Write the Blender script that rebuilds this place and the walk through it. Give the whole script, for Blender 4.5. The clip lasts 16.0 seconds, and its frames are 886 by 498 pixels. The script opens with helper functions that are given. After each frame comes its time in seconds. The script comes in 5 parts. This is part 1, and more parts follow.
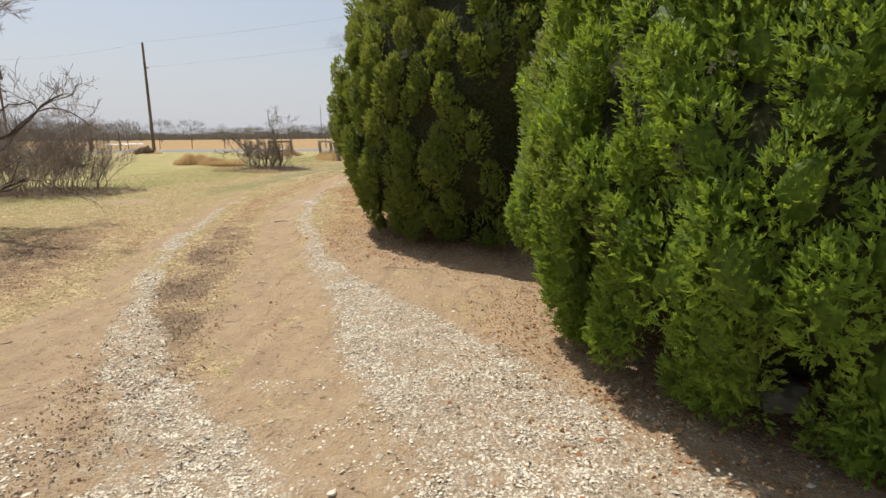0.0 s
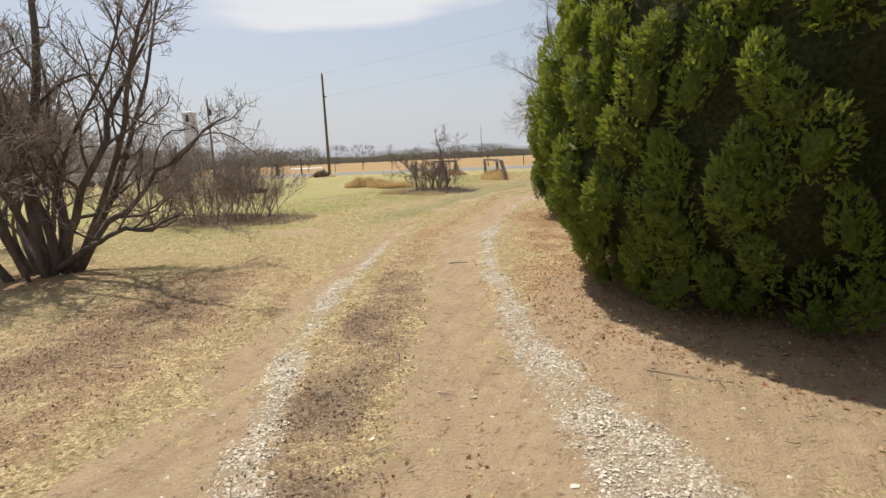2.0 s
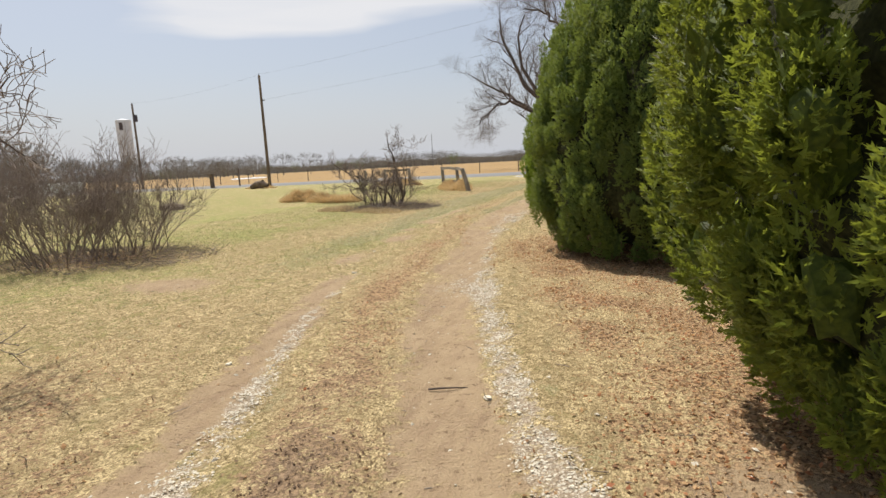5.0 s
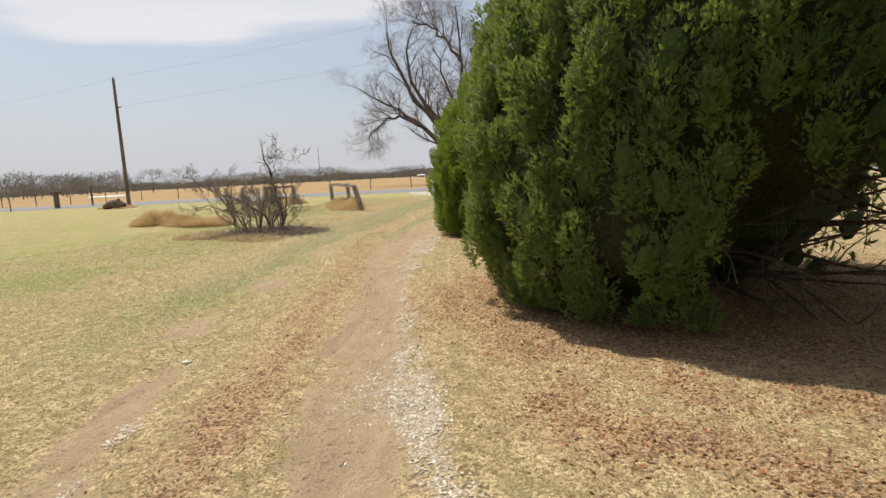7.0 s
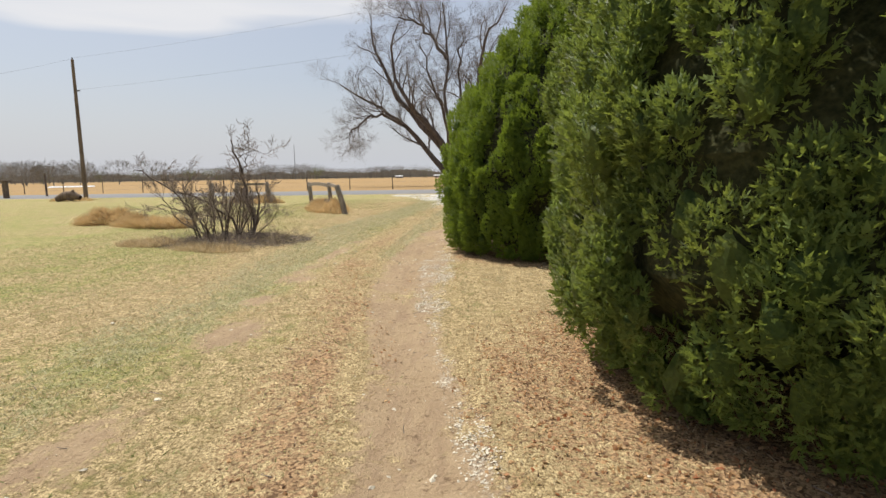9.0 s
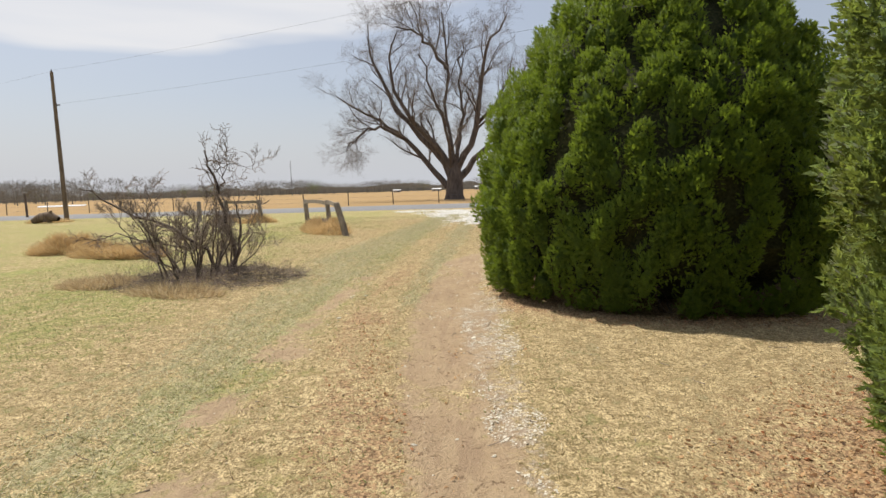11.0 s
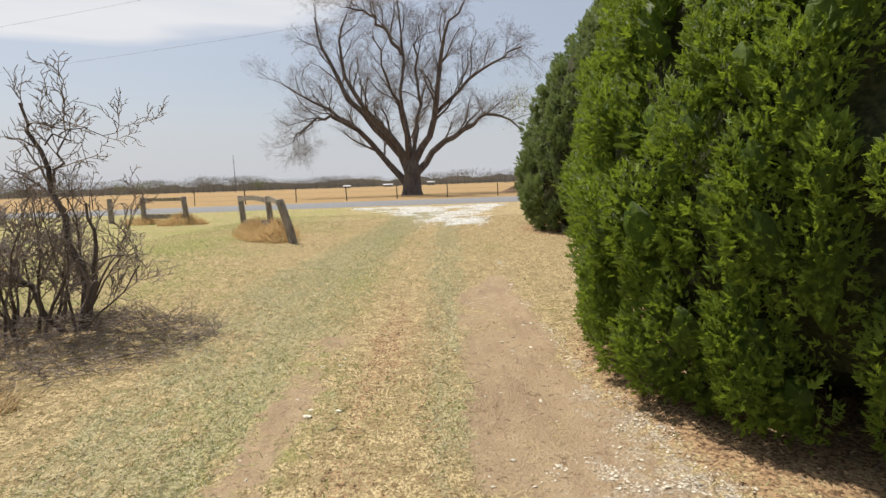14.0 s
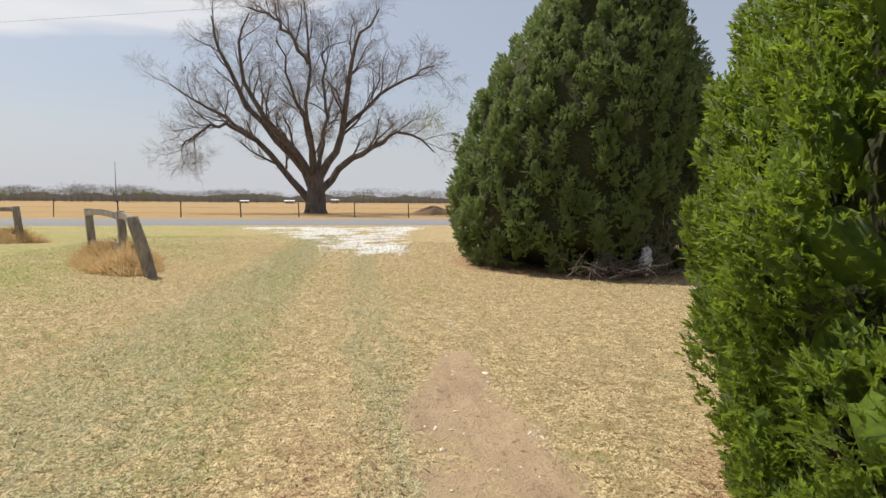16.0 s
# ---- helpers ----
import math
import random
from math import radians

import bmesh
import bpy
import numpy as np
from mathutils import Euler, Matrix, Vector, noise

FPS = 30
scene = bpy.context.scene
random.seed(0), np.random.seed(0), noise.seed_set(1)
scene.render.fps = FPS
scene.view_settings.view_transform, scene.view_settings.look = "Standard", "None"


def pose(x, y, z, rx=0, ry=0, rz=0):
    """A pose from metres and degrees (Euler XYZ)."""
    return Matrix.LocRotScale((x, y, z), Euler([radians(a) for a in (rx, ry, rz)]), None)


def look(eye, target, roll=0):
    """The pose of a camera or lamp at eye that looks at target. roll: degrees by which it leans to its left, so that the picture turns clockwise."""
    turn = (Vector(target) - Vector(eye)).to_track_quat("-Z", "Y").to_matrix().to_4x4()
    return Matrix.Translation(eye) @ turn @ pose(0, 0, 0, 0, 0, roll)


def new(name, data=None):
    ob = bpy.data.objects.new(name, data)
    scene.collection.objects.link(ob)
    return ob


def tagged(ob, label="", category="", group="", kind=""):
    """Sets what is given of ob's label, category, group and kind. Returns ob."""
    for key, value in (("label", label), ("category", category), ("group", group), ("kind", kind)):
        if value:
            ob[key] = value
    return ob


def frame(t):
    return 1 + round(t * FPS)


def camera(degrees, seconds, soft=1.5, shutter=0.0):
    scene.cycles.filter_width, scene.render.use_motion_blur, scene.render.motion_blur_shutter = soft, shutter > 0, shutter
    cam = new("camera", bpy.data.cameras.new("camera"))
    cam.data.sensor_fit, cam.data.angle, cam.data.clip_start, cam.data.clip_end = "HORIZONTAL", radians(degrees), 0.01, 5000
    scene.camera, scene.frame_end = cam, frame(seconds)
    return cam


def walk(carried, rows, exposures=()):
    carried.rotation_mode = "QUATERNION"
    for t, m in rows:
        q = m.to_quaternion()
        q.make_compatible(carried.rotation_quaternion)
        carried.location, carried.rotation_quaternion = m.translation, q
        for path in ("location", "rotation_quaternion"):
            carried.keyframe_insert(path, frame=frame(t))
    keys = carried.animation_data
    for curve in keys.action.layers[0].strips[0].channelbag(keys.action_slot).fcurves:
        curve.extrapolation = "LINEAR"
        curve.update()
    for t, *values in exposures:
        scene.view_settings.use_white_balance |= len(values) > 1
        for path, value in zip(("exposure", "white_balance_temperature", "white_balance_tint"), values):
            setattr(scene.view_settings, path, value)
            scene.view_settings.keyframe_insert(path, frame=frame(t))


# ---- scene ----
cam = camera(76.75, 16.0)
PATH = [
    (0, (0.001, 0.000, 1.452), (-0.256, 1.943, 1.051), -0.59),
    (0.5, (-0.275, 0.614, 1.452), (-0.741, 2.524, 1.083), -1.40),
    (1, (-0.583, 1.171, 1.441), (-1.222, 3.035, 1.098), -2.26),
    (1.5, (-0.916, 1.726, 1.451), (-1.664, 3.550, 1.118), -2.77),
    (2, (-1.244, 2.269, 1.441), (-2.036, 4.077, 1.114), -2.74),
    (2.5, (-1.534, 2.848, 1.444), (-2.325, 4.658, 1.135), -2.16),
    (3, (-1.837, 3.396, 1.446), (-2.609, 5.217, 1.146), -1.40),
    (5.5, (-3.242, 6.734, 1.453), (-3.792, 8.633, 1.148), -3.79),
    (6, (-3.463, 7.414, 1.473), (-3.901, 9.345, 1.192), -3.97),
    (6.5, (-3.619, 8.101, 1.439), (-3.946, 10.055, 1.167), -3.64),
    (7, (-3.913, 8.747, 1.435), (-4.165, 10.713, 1.163), -3.00),
    (7.5, (-4.169, 9.345, 1.436), (-4.352, 11.318, 1.161), -2.12),
    (8, (-4.439, 9.943, 1.446), (-4.581, 11.919, 1.167), -1.36),
    (8.5, (-4.632, 10.557, 1.440), (-4.762, 12.534, 1.165), -1.09),
    (9, (-4.917, 11.202, 1.456), (-5.077, 13.177, 1.189), -0.93),
    (11.5, (-5.853, 14.539, 1.514), (-5.985, 16.523, 1.297), -2.31),
    (12, (-6.028, 15.244, 1.480), (-6.079, 17.231, 1.260), -2.28),
    (12.5, (-6.304, 15.984, 1.494), (-6.341, 17.971, 1.273), -2.20),
    (13, (-6.493, 16.729, 1.438), (-6.545, 18.715, 1.207), -2.27),
    (13.5, (-6.710, 17.454, 1.444), (-6.753, 19.439, 1.205), -2.32),
    (14, (-6.780, 18.217, 1.411), (-6.756, 20.202, 1.170), -1.95),
    (14.5, (-6.868, 19.002, 1.434), (-6.754, 20.986, 1.208), -1.44),
    (15, (-6.917, 19.764, 1.431), (-6.693, 21.741, 1.229), -0.78),
    (15.5, (-6.986, 20.550, 1.457), (-6.691, 22.520, 1.282), -0.12),
    (16, (-6.984, 21.256, 1.424), (-6.615, 23.214, 1.251), 0.42),
]
walk(cam, [(t, look(eye, target, roll)) for t, eye, target, roll in PATH])

# ---- sky, sun ----
SUN_AZ, SUN_EL = radians(52), radians(60)      # azimuth counted from +y towards -x
sun_dir = Vector((-math.sin(SUN_AZ) * math.cos(SUN_EL), math.cos(SUN_AZ) * math.cos(SUN_EL), math.sin(SUN_EL)))
world = bpy.data.worlds.new("world")
scene.world = world
world.use_nodes = True
wn, wl = world.node_tree.nodes, world.node_tree.links
wn.clear()
w_out = wn.new("ShaderNodeOutputWorld")
w_bg = wn.new("ShaderNodeBackground")
w_sky = wn.new("ShaderNodeTexSky")
w_sky.sky_type, w_sky.sun_disc = "NISHITA", False
w_sky.sun_elevation, w_sky.sun_rotation = SUN_EL, -SUN_AZ
w_sky.air_density, w_sky.dust_density, w_sky.ozone_density = 1.0, 2.6, 1.6
w_bg.inputs["Strength"].default_value = 0.092
# a bank of thin high cloud, low edge at about 13 degrees, ahead and to the left of the drive


def w_math(op, a, b=0.0, clamp=False):
    m = wn.new("ShaderNodeMath")
    m.operation, m.use_clamp = op, clamp
    for sock, val in zip(m.inputs, (a, b)):
        if isinstance(val, bpy.types.NodeSocket):
            wl.new(val, sock)
        else:
            sock.default_value = val
    return m.outputs[0]


def w_noise(scale, stretch, detail):
    t, m = wn.new("ShaderNodeTexNoise"), wn.new("ShaderNodeMapping")
    m.inputs["Scale"].default_value = stretch
    m.inputs["Rotation"].default_value = (0, radians(4), 0)
    wl.new(w_co.outputs["Generated"], m.inputs[0]), wl.new(m.outputs[0], t.inputs["Vector"])
    t.inputs["Scale"].default_value, t.inputs["Detail"].default_value, t.inputs["Roughness"].default_value = scale, detail, 0.5
    return t.outputs["Fac"]


w_co = wn.new("ShaderNodeTexCoord")
w_sep = wn.new("ShaderNodeSeparateXYZ")
wl.new(w_co.outputs["Generated"], w_sep.inputs[0])
flat = w_math("SQRT", w_math("SUBTRACT", 1.0, w_math("MULTIPLY", w_sep.outputs["Z"], w_sep.outputs["Z"])))
ahead = w_math("DIVIDE", w_math("ADD", w_math("MULTIPLY", w_sep.outputs["X"], -math.sin(radians(24))), w_math("MULTIPLY", w_sep.outputs["Y"], math.cos(radians(24)))), flat)
rising = w_math("MULTIPLY", w_math("ADD", w_math("MULTIPLY", w_sep.outputs["X"], math.cos(radians(30))), w_math("MULTIPLY", w_sep.outputs["Y"], math.sin(radians(30))), True), 0.13)
n1, n2 = w_noise(2.2, (1, 1, 5), 3), w_noise(3.0, (1, 1, 9), 5)
low = w_math("DIVIDE", w_math("SUBTRACT", w_math("ADD", w_math("SUBTRACT", w_sep.outputs["Z"], rising), w_math("MULTIPLY", w_math("SUBTRACT", n1, 0.5), 0.16)), 0.213), 0.022, True)
wide = w_math("DIVIDE", w_math("SUBTRACT", w_math("ADD", ahead, w_math("MULTIPLY", w_math("SUBTRACT", n2, 0.5), 0.10)), 0.91), 0.04, True)
cloud = w_math("MULTIPLY", w_math("MULTIPLY", low, wide), w_math("ADD", 0.50, w_math("MULTIPLY", n2, 0.8)), True)
w_haze, w_mix = wn.new("ShaderNodeMixRGB"), wn.new("ShaderNodeMixRGB")
near_rim = w_math("SUBTRACT", 1.0, w_math("DIVIDE", w_sep.outputs["Z"], 0.16), True)
wl.new(w_math("ADD", 0.45, w_math("MULTIPLY", near_rim, 0.45)), w_haze.inputs[0])
w_haze.inputs[2].default_value = (5.75, 5.95, 6.45, 1)
w_mix.inputs[2].default_value = (7.25, 7.3, 7.55, 1)
for a, b in ((w_sky.outputs[0], w_haze.inputs[1]), (w_haze.outputs[0], w_mix.inputs[1]), (cloud, w_mix.inputs[0]), (w_mix.outputs[0], w_bg.inputs[0]), (w_bg.outputs[0], w_out.inputs[0])):
    wl.new(a, b)
sun = new("sun", bpy.data.lights.new("sun", "SUN"))
sun.data.energy, sun.data.angle, sun.data.color = 4.2, radians(0.6), (1.0, 0.94, 0.85)
sun.matrix_world = look(sun_dir * 60, (0, 0, 0))
scene.view_settings.exposure = 0.27


# ---- materials ----
class Nodes:
    """A material's nodes, with short calls for the kinds used here."""

    def __init__(self, name, rough=0.8):
        self.mat = bpy.data.materials.new(name)
        self.mat.use_nodes = True
        self.n, self.l = self.mat.node_tree.nodes, self.mat.node_tree.links
        self.bsdf = self.n["Principled BSDF"]
        self.bsdf.inputs["Roughness"].default_value = rough
        self.bsdf.inputs["Specular IOR Level"].default_value = 0.25
        self.geo = self.n.new("ShaderNodeNewGeometry")

    def set(self, socket, value):
        if isinstance(value, bpy.types.NodeSocket):
            self.l.new(value, socket)
        elif isinstance(value, tuple) and len(value) == 3 and socket.type == "RGBA":
            socket.default_value = (*value, 1)
        else:
            socket.default_value = value

    def noise(self, scale, detail=3, rough=0.55, stretch=None, vec=None):
        t = self.n.new("ShaderNodeTexNoise")
        src = vec or self.geo.outputs["Position"]
        if stretch:
            m = self.n.new("ShaderNodeMapping")
            m.inputs["Scale"].default_value = stretch
            self.l.new(src, m.inputs[0])
            src = m.outputs[0]
        self.l.new(src, t.inputs["Vector"])
        t.inputs["Scale"].default_value, t.inputs["Detail"].default_value, t.inputs["Roughness"].default_value = scale, detail, rough
        return t.outputs["Fac"]

    def voronoi(self, scale, feature="F1", out="Distance"):
        t = self.n.new("ShaderNodeTexVoronoi")
        t.feature = feature
        self.l.new(self.geo.outputs["Position"], t.inputs["Vector"])
        t.inputs["Scale"].default_value = scale
        return t.outputs[out]

    def ramp(self, fac, lo, hi, a=(0, 0, 0), b=(1, 1, 1)):
        r = self.n.new("ShaderNodeValToRGB")
        r.color_ramp.elements[0].position, r.color_ramp.elements[1].position = lo, hi
        r.color_ramp.elements[0].color, r.color_ramp.elements[1].color = (*a, 1), (*b, 1)
        self.l.new(fac, r.inputs[0])
        return r.outputs[0]

    def mix(self, fac, a, b, kind="MIX"):
        m = self.n.new("ShaderNodeMixRGB")
        m.blend_type = kind
        self.set(m.inputs[0], fac), self.set(m.inputs[1], a), self.set(m.inputs[2], b)
        return m.outputs[0]

    def math(self, op, a, b=0.0, clamp=False):
        m = self.n.new("ShaderNodeMath")
        m.operation, m.use_clamp = op, clamp
        self.set(m.inputs[0], a), self.set(m.inputs[1], b)
        return m.outputs[0]

    def attr(self, name, out="Fac"):
        a = self.n.new("ShaderNodeAttribute")
        a.attribute_name = name
        return a.outputs[out]

    def bump(self, height, strength=0.4, distance=0.02):
        b = self.n.new("ShaderNodeBump")
        b.inputs["Strength"].default_value, b.inputs["Distance"].default_value = strength, distance
        self.l.new(height, b.inputs["Height"])
        self.l.new(b.outputs[0], self.bsdf.inputs["Normal"])

    def done(self, color):
        self.set(self.bsdf.inputs["Base Color"], color)
        return self.mat


def foliage_mat(name, a, b, c, glow):
    k = Nodes(name, 0.55)
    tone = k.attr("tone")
    # tone carries painted self-shade: a for the crown's inside, b for tips
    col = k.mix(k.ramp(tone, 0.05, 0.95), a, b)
    col = k.mix(k.ramp(k.noise(1.1, 2), 0.52, 0.72), col, c)
    col = k.mix(k.ramp(k.noise(38, 2), 0.3, 0.75), col, k.mix(0.6, col, b))
    k.set(k.bsdf.inputs["Base Color"], col)
    k.bsdf.inputs["Specular IOR Level"].default_value = 0.2
    soft, whole, unit = (k.n.new("ShaderNodeVectorMath") for q in range(3))
    soft.operation, whole.operation, unit.operation = "SCALE", "ADD", "NORMALIZE"
    k.l.new(k.geo.outputs["Normal"], soft.inputs[0])
    soft.inputs["Scale"].default_value = 0.28
    k.l.new(k.attr("swell", "Vector"), whole.inputs[0]), k.l.new(soft.outputs[0], whole.inputs[1])
    k.l.new(whole.outputs[0], unit.inputs[0]), k.l.new(unit.outputs[0], k.bsdf.inputs["Normal"])
    tr = k.n.new("ShaderNodeBsdfTranslucent")
    k.set(tr.inputs[0], k.mix(0.5, col, glow))
    mx = k.n.new("ShaderNodeMixShader")
    mx.inputs[0].default_value = 0.30
    k.l.new(k.bsdf.outputs[0], mx.inputs[1]), k.l.new(tr.outputs[0], mx.inputs[2])
    k.l.new(mx.outputs[0], k.n["Material Output"].inputs["Surface"])
    return k.mat


def bark_mat(name, a, b, scale=14, rough=0.9):
    k = Nodes(name, rough)
    n1 = k.noise(scale, 4, 0.65, (1, 1, 0.25))
    k.bump(n1, 0.6, 0.02)
    col = k.mix(k.ramp(n1, 0.35, 0.68), a, b)
    return k.done(k.mix(k.ramp(k.noise(1.3, 3), 0.4, 0.75), col, k.mix(0.5, col, b)))


def plain_mat(name, a, b, scale=20, rough=0.85, bump=0.2, island=0.0):
    k = Nodes(name, rough)
    n1 = k.noise(scale, 4)
    col = k.mix(k.ramp(n1, 0.35, 0.7), a, b)
    if island:
        r = k.geo.outputs["Random Per Island"]
        col = k.mix(k.math("MULTIPLY", r, island), col, b)
    if bump:
        k.bump(n1, bump, 0.01)
    return k.done(col)


def blade_mat(name, a, b, c):
    """Blades and leaves: each piece has its own shade, and lets some light through."""
    k = Nodes(name, 0.7)
    r = k.geo.outputs["Random Per Island"]
    col = k.mix(k.ramp(r, 0.0, 0.6), a, b)
    col = k.mix(k.ramp(r, 0.75, 0.95), col, c)
    k.set(k.bsdf.inputs["Base Color"], col)
    tr = k.n.new("ShaderNodeBsdfTranslucent")
    k.set(tr.inputs[0], col)
    mx = k.n.new("ShaderNodeMixShader")
    mx.inputs[0].default_value = 0.45
    k.l.new(k.bsdf.outputs[0], mx.inputs[1]), k.l.new(tr.outputs[0], mx.inputs[2])
    k.l.new(mx.outputs[0], k.n["Material Output"].inputs["Surface"])
    return k.mat


def ground_mat():
    k = Nodes("ground_earth", 0.95)
    k.bsdf.inputs["Specular IOR Level"].default_value = 0.12
    dirt, gravel, green, litter = k.attr("dirt"), k.attr("gravel"), k.attr("green"), k.attr("litter")
    fine, mid, big = k.noise(46, 5, 0.7), k.noise(5.5, 4, 0.6), k.noise(0.8, 4, 0.55)
    thatch = k.noise(85, 4, 0.75, (1, 0.55, 1))
    mott, speck = k.noise(24, 4, 0.75), k.noise(60, 3, 0.8)
    straw = k.mix(k.ramp(thatch, 0.40, 0.57), (0.22, 0.165, 0.085), (0.71, 0.56, 0.31))
    straw = k.mix(k.ramp(mott, 0.51, 0.60), straw, (0.19, 0.145, 0.065))
    straw = k.mix(k.ramp(mid, 0.48, 0.7), straw, k.mix(k.ramp(speck, 0.42, 0.58), (0.19, 0.14, 0.07), (0.38, 0.28, 0.14)))
    grass = k.mix(k.ramp(thatch, 0.34, 0.62), (0.13, 0.15, 0.04), (0.43, 0.42, 0.145))
    grass = k.mix(k.ramp(mott, 0.52, 0.64), grass, (0.15, 0.17, 0.06))
    streak = k.noise(2.4, 5, 0.65, (2.6, 0.45, 1))
    straw = k.mix(k.ramp(streak, 0.50, 0.68), straw, k.mix(0.55, straw, (0.23, 0.17, 0.085)))
    clump = k.noise(9, 5, 0.7)
    straw = k.mix(k.math("MULTIPLY", k.ramp(clump, 0.50, 0.62), 0.6), straw, (0.235, 0.175, 0.085))
    grass = k.mix(k.math("MULTIPLY", k.ramp(clump, 0.50, 0.62), 0.6), grass, (0.15, 0.155, 0.055))
    gfac = k.math("ADD", green, k.math("ADD", k.math("MULTIPLY", k.math("SUBTRACT", k.math("ADD", k.math("MULTIPLY", mid, 0.6), k.math("MULTIPLY", big, 0.4)), 0.5), 2.6), k.math("MULTIPLY", k.math("SUBTRACT", mott, 0.5), 1.2)))
    col = k.mix(k.ramp(gfac, 0.25, 0.85), straw, grass)
    pale = k.mix(k.ramp(thatch, 0.40, 0.58), (0.17, 0.175, 0.075), (0.62, 0.565, 0.35))
    pale = k.mix(k.ramp(mott, 0.50, 0.60), pale, (0.20, 0.205, 0.09))
    bfac = k.math("ADD", k.attr("bleach"), k.math("MULTIPLY", k.math("SUBTRACT", k.math("ADD", mid, k.math("MULTIPLY", k.math("SUBTRACT", streak, 0.5), 1.2)), 0.5), 2.6))
    col = k.mix(k.math("MULTIPLY", k.ramp(bfac, 0.3, 1.0), 0.65), col, pale)
    leafc = k.mix(k.ramp(k.voronoi(60, "F1", "Color"), 0.2, 0.8), (0.15, 0.09, 0.052), (0.52, 0.345, 0.19))
    leafc = k.mix(k.math("MULTIPLY", k.attr("mulch"), 0.9, True), leafc, k.mix(k.ramp(mott, 0.42, 0.6), (0.125, 0.088, 0.060), (0.33, 0.245, 0.165)))
    lfac = k.math("ADD", litter, k.math("ADD", k.math("MULTIPLY", k.math("SUBTRACT", mid, 0.5), 1.0), k.math("MULTIPLY", k.math("SUBTRACT", mott, 0.5), 2.6)))
    col = k.mix(k.ramp(lfac, 0.42, 0.72), col, leafc)
    earth = k.mix(k.ramp(mid, 0.3, 0.72), (0.33, 0.235, 0.140), (0.47, 0.355, 0.222))
    earth = k.mix(k.ramp(fine, 0.35, 0.7), earth, (0.40, 0.295, 0.185))
    earth = k.mix(k.ramp(streak, 0.48, 0.66), earth, (0.33, 0.235, 0.150))
    earth = k.mix(k.ramp(k.noise(15, 5, 0.75), 0.57, 0.66), earth, (0.20, 0.135, 0.083))
    earth = k.mix(k.ramp(k.noise(90, 3, 0.8), 0.66, 0.72), earth, (0.60, 0.52, 0.40))
    dfac = k.math("ADD", dirt, k.math("MULTIPLY", k.math("SUBTRACT", k.noise(9, 5, 0.7), 0.5), 1.6))
    col = k.mix(k.ramp(dfac, 0.36, 0.64), col, earth)
    cell = k.voronoi(60, "F1", "Color")
    stone = k.mix(k.ramp(cell, 0.2, 0.85), (0.34, 0.27, 0.19), (0.66, 0.58, 0.45))
    stone = k.mix(k.ramp(k.voronoi(60, "DISTANCE_TO_EDGE"), 0.02, 0.12), (0.30, 0.22, 0.15), stone)
    where = k.n.new("ShaderNodeSeparateXYZ")
    k.l.new(k.geo.outputs["Position"], where.inputs[0])
    stone = k.mix(k.math("MULTIPLY", k.math("SUBTRACT", where.outputs["Y"], 30.0), 0.3, True), stone, k.mix(k.ramp(cell, 0.2, 0.8), (0.55, 0.52, 0.45), (0.86, 0.84, 0.78)))
    sfac = k.math("ADD", gravel, k.math("MULTIPLY", k.math("SUBTRACT", k.noise(11, 5, 0.75), 0.5), 2.2))
    col = k.mix(k.ramp(sfac, 0.5, 0.8), col, stone)
    far = k.attr("far")
    ftan = k.mix(k.ramp(k.noise(0.9, 6, 0.7, (0.35, 1, 1)), 0.3, 0.7), (0.27, 0.175, 0.08), (0.42, 0.29, 0.14))
    col = k.mix(far, col, ftan)
    h = k.math("ADD", fine, k.math("MULTIPLY", k.voronoi(42), k.math("MULTIPLY", gravel, 0.8)))
    k.bump(k.math("ADD", h, k.math("MULTIPLY", mott, 1.2)), 0.8, 0.026)
    return k.done(col)


M_GROUND = ground_mat()
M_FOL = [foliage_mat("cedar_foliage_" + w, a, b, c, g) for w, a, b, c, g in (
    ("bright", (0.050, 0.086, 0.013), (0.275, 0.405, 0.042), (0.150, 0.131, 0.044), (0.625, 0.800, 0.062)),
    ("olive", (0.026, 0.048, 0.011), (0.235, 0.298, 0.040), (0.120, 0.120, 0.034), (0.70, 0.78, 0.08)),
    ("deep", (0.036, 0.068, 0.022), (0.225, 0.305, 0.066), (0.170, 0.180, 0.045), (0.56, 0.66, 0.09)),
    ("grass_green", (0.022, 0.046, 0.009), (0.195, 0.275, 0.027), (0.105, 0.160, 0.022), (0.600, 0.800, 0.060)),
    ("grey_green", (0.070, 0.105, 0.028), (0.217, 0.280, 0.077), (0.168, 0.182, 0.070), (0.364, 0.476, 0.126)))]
# near-black colour holds the shade among the cedars' inner twigs
M_INNER = plain_mat("cedar_inner_shade", (0.022, 0.027, 0.010), (0.070, 0.070, 0.028), 30, 1.0, 0.8)
M_CTRUNK = bark_mat("cedar_bark", (0.09, 0.06, 0.045), (0.21, 0.15, 0.11), 18)
M_BARK = bark_mat("tree_bark", (0.065, 0.050, 0.042), (0.17, 0.135, 0.112), 3)
M_TWIG = plain_mat("bare_twigs", (0.15, 0.125, 0.105), (0.27, 0.23, 0.195), 5, 0.9, 0)
M_SHRUB = bark_mat("shrub_bark", (0.065, 0.050, 0.041), (0.185, 0.145, 0.122), 11)
M_SHTWIG = plain_mat("shrub_twigs", (0.19, 0.15, 0.125), (0.35, 0.29, 0.24), 6, 0.9, 0)
# woods and grove twigs paled and greyed: air haze put into their colour
M_WOODS = plain_mat("hazed_woods_twigs", (0.14, 0.135, 0.12), (0.25, 0.24, 0.21), 0.05, 1, 0, 0.6)
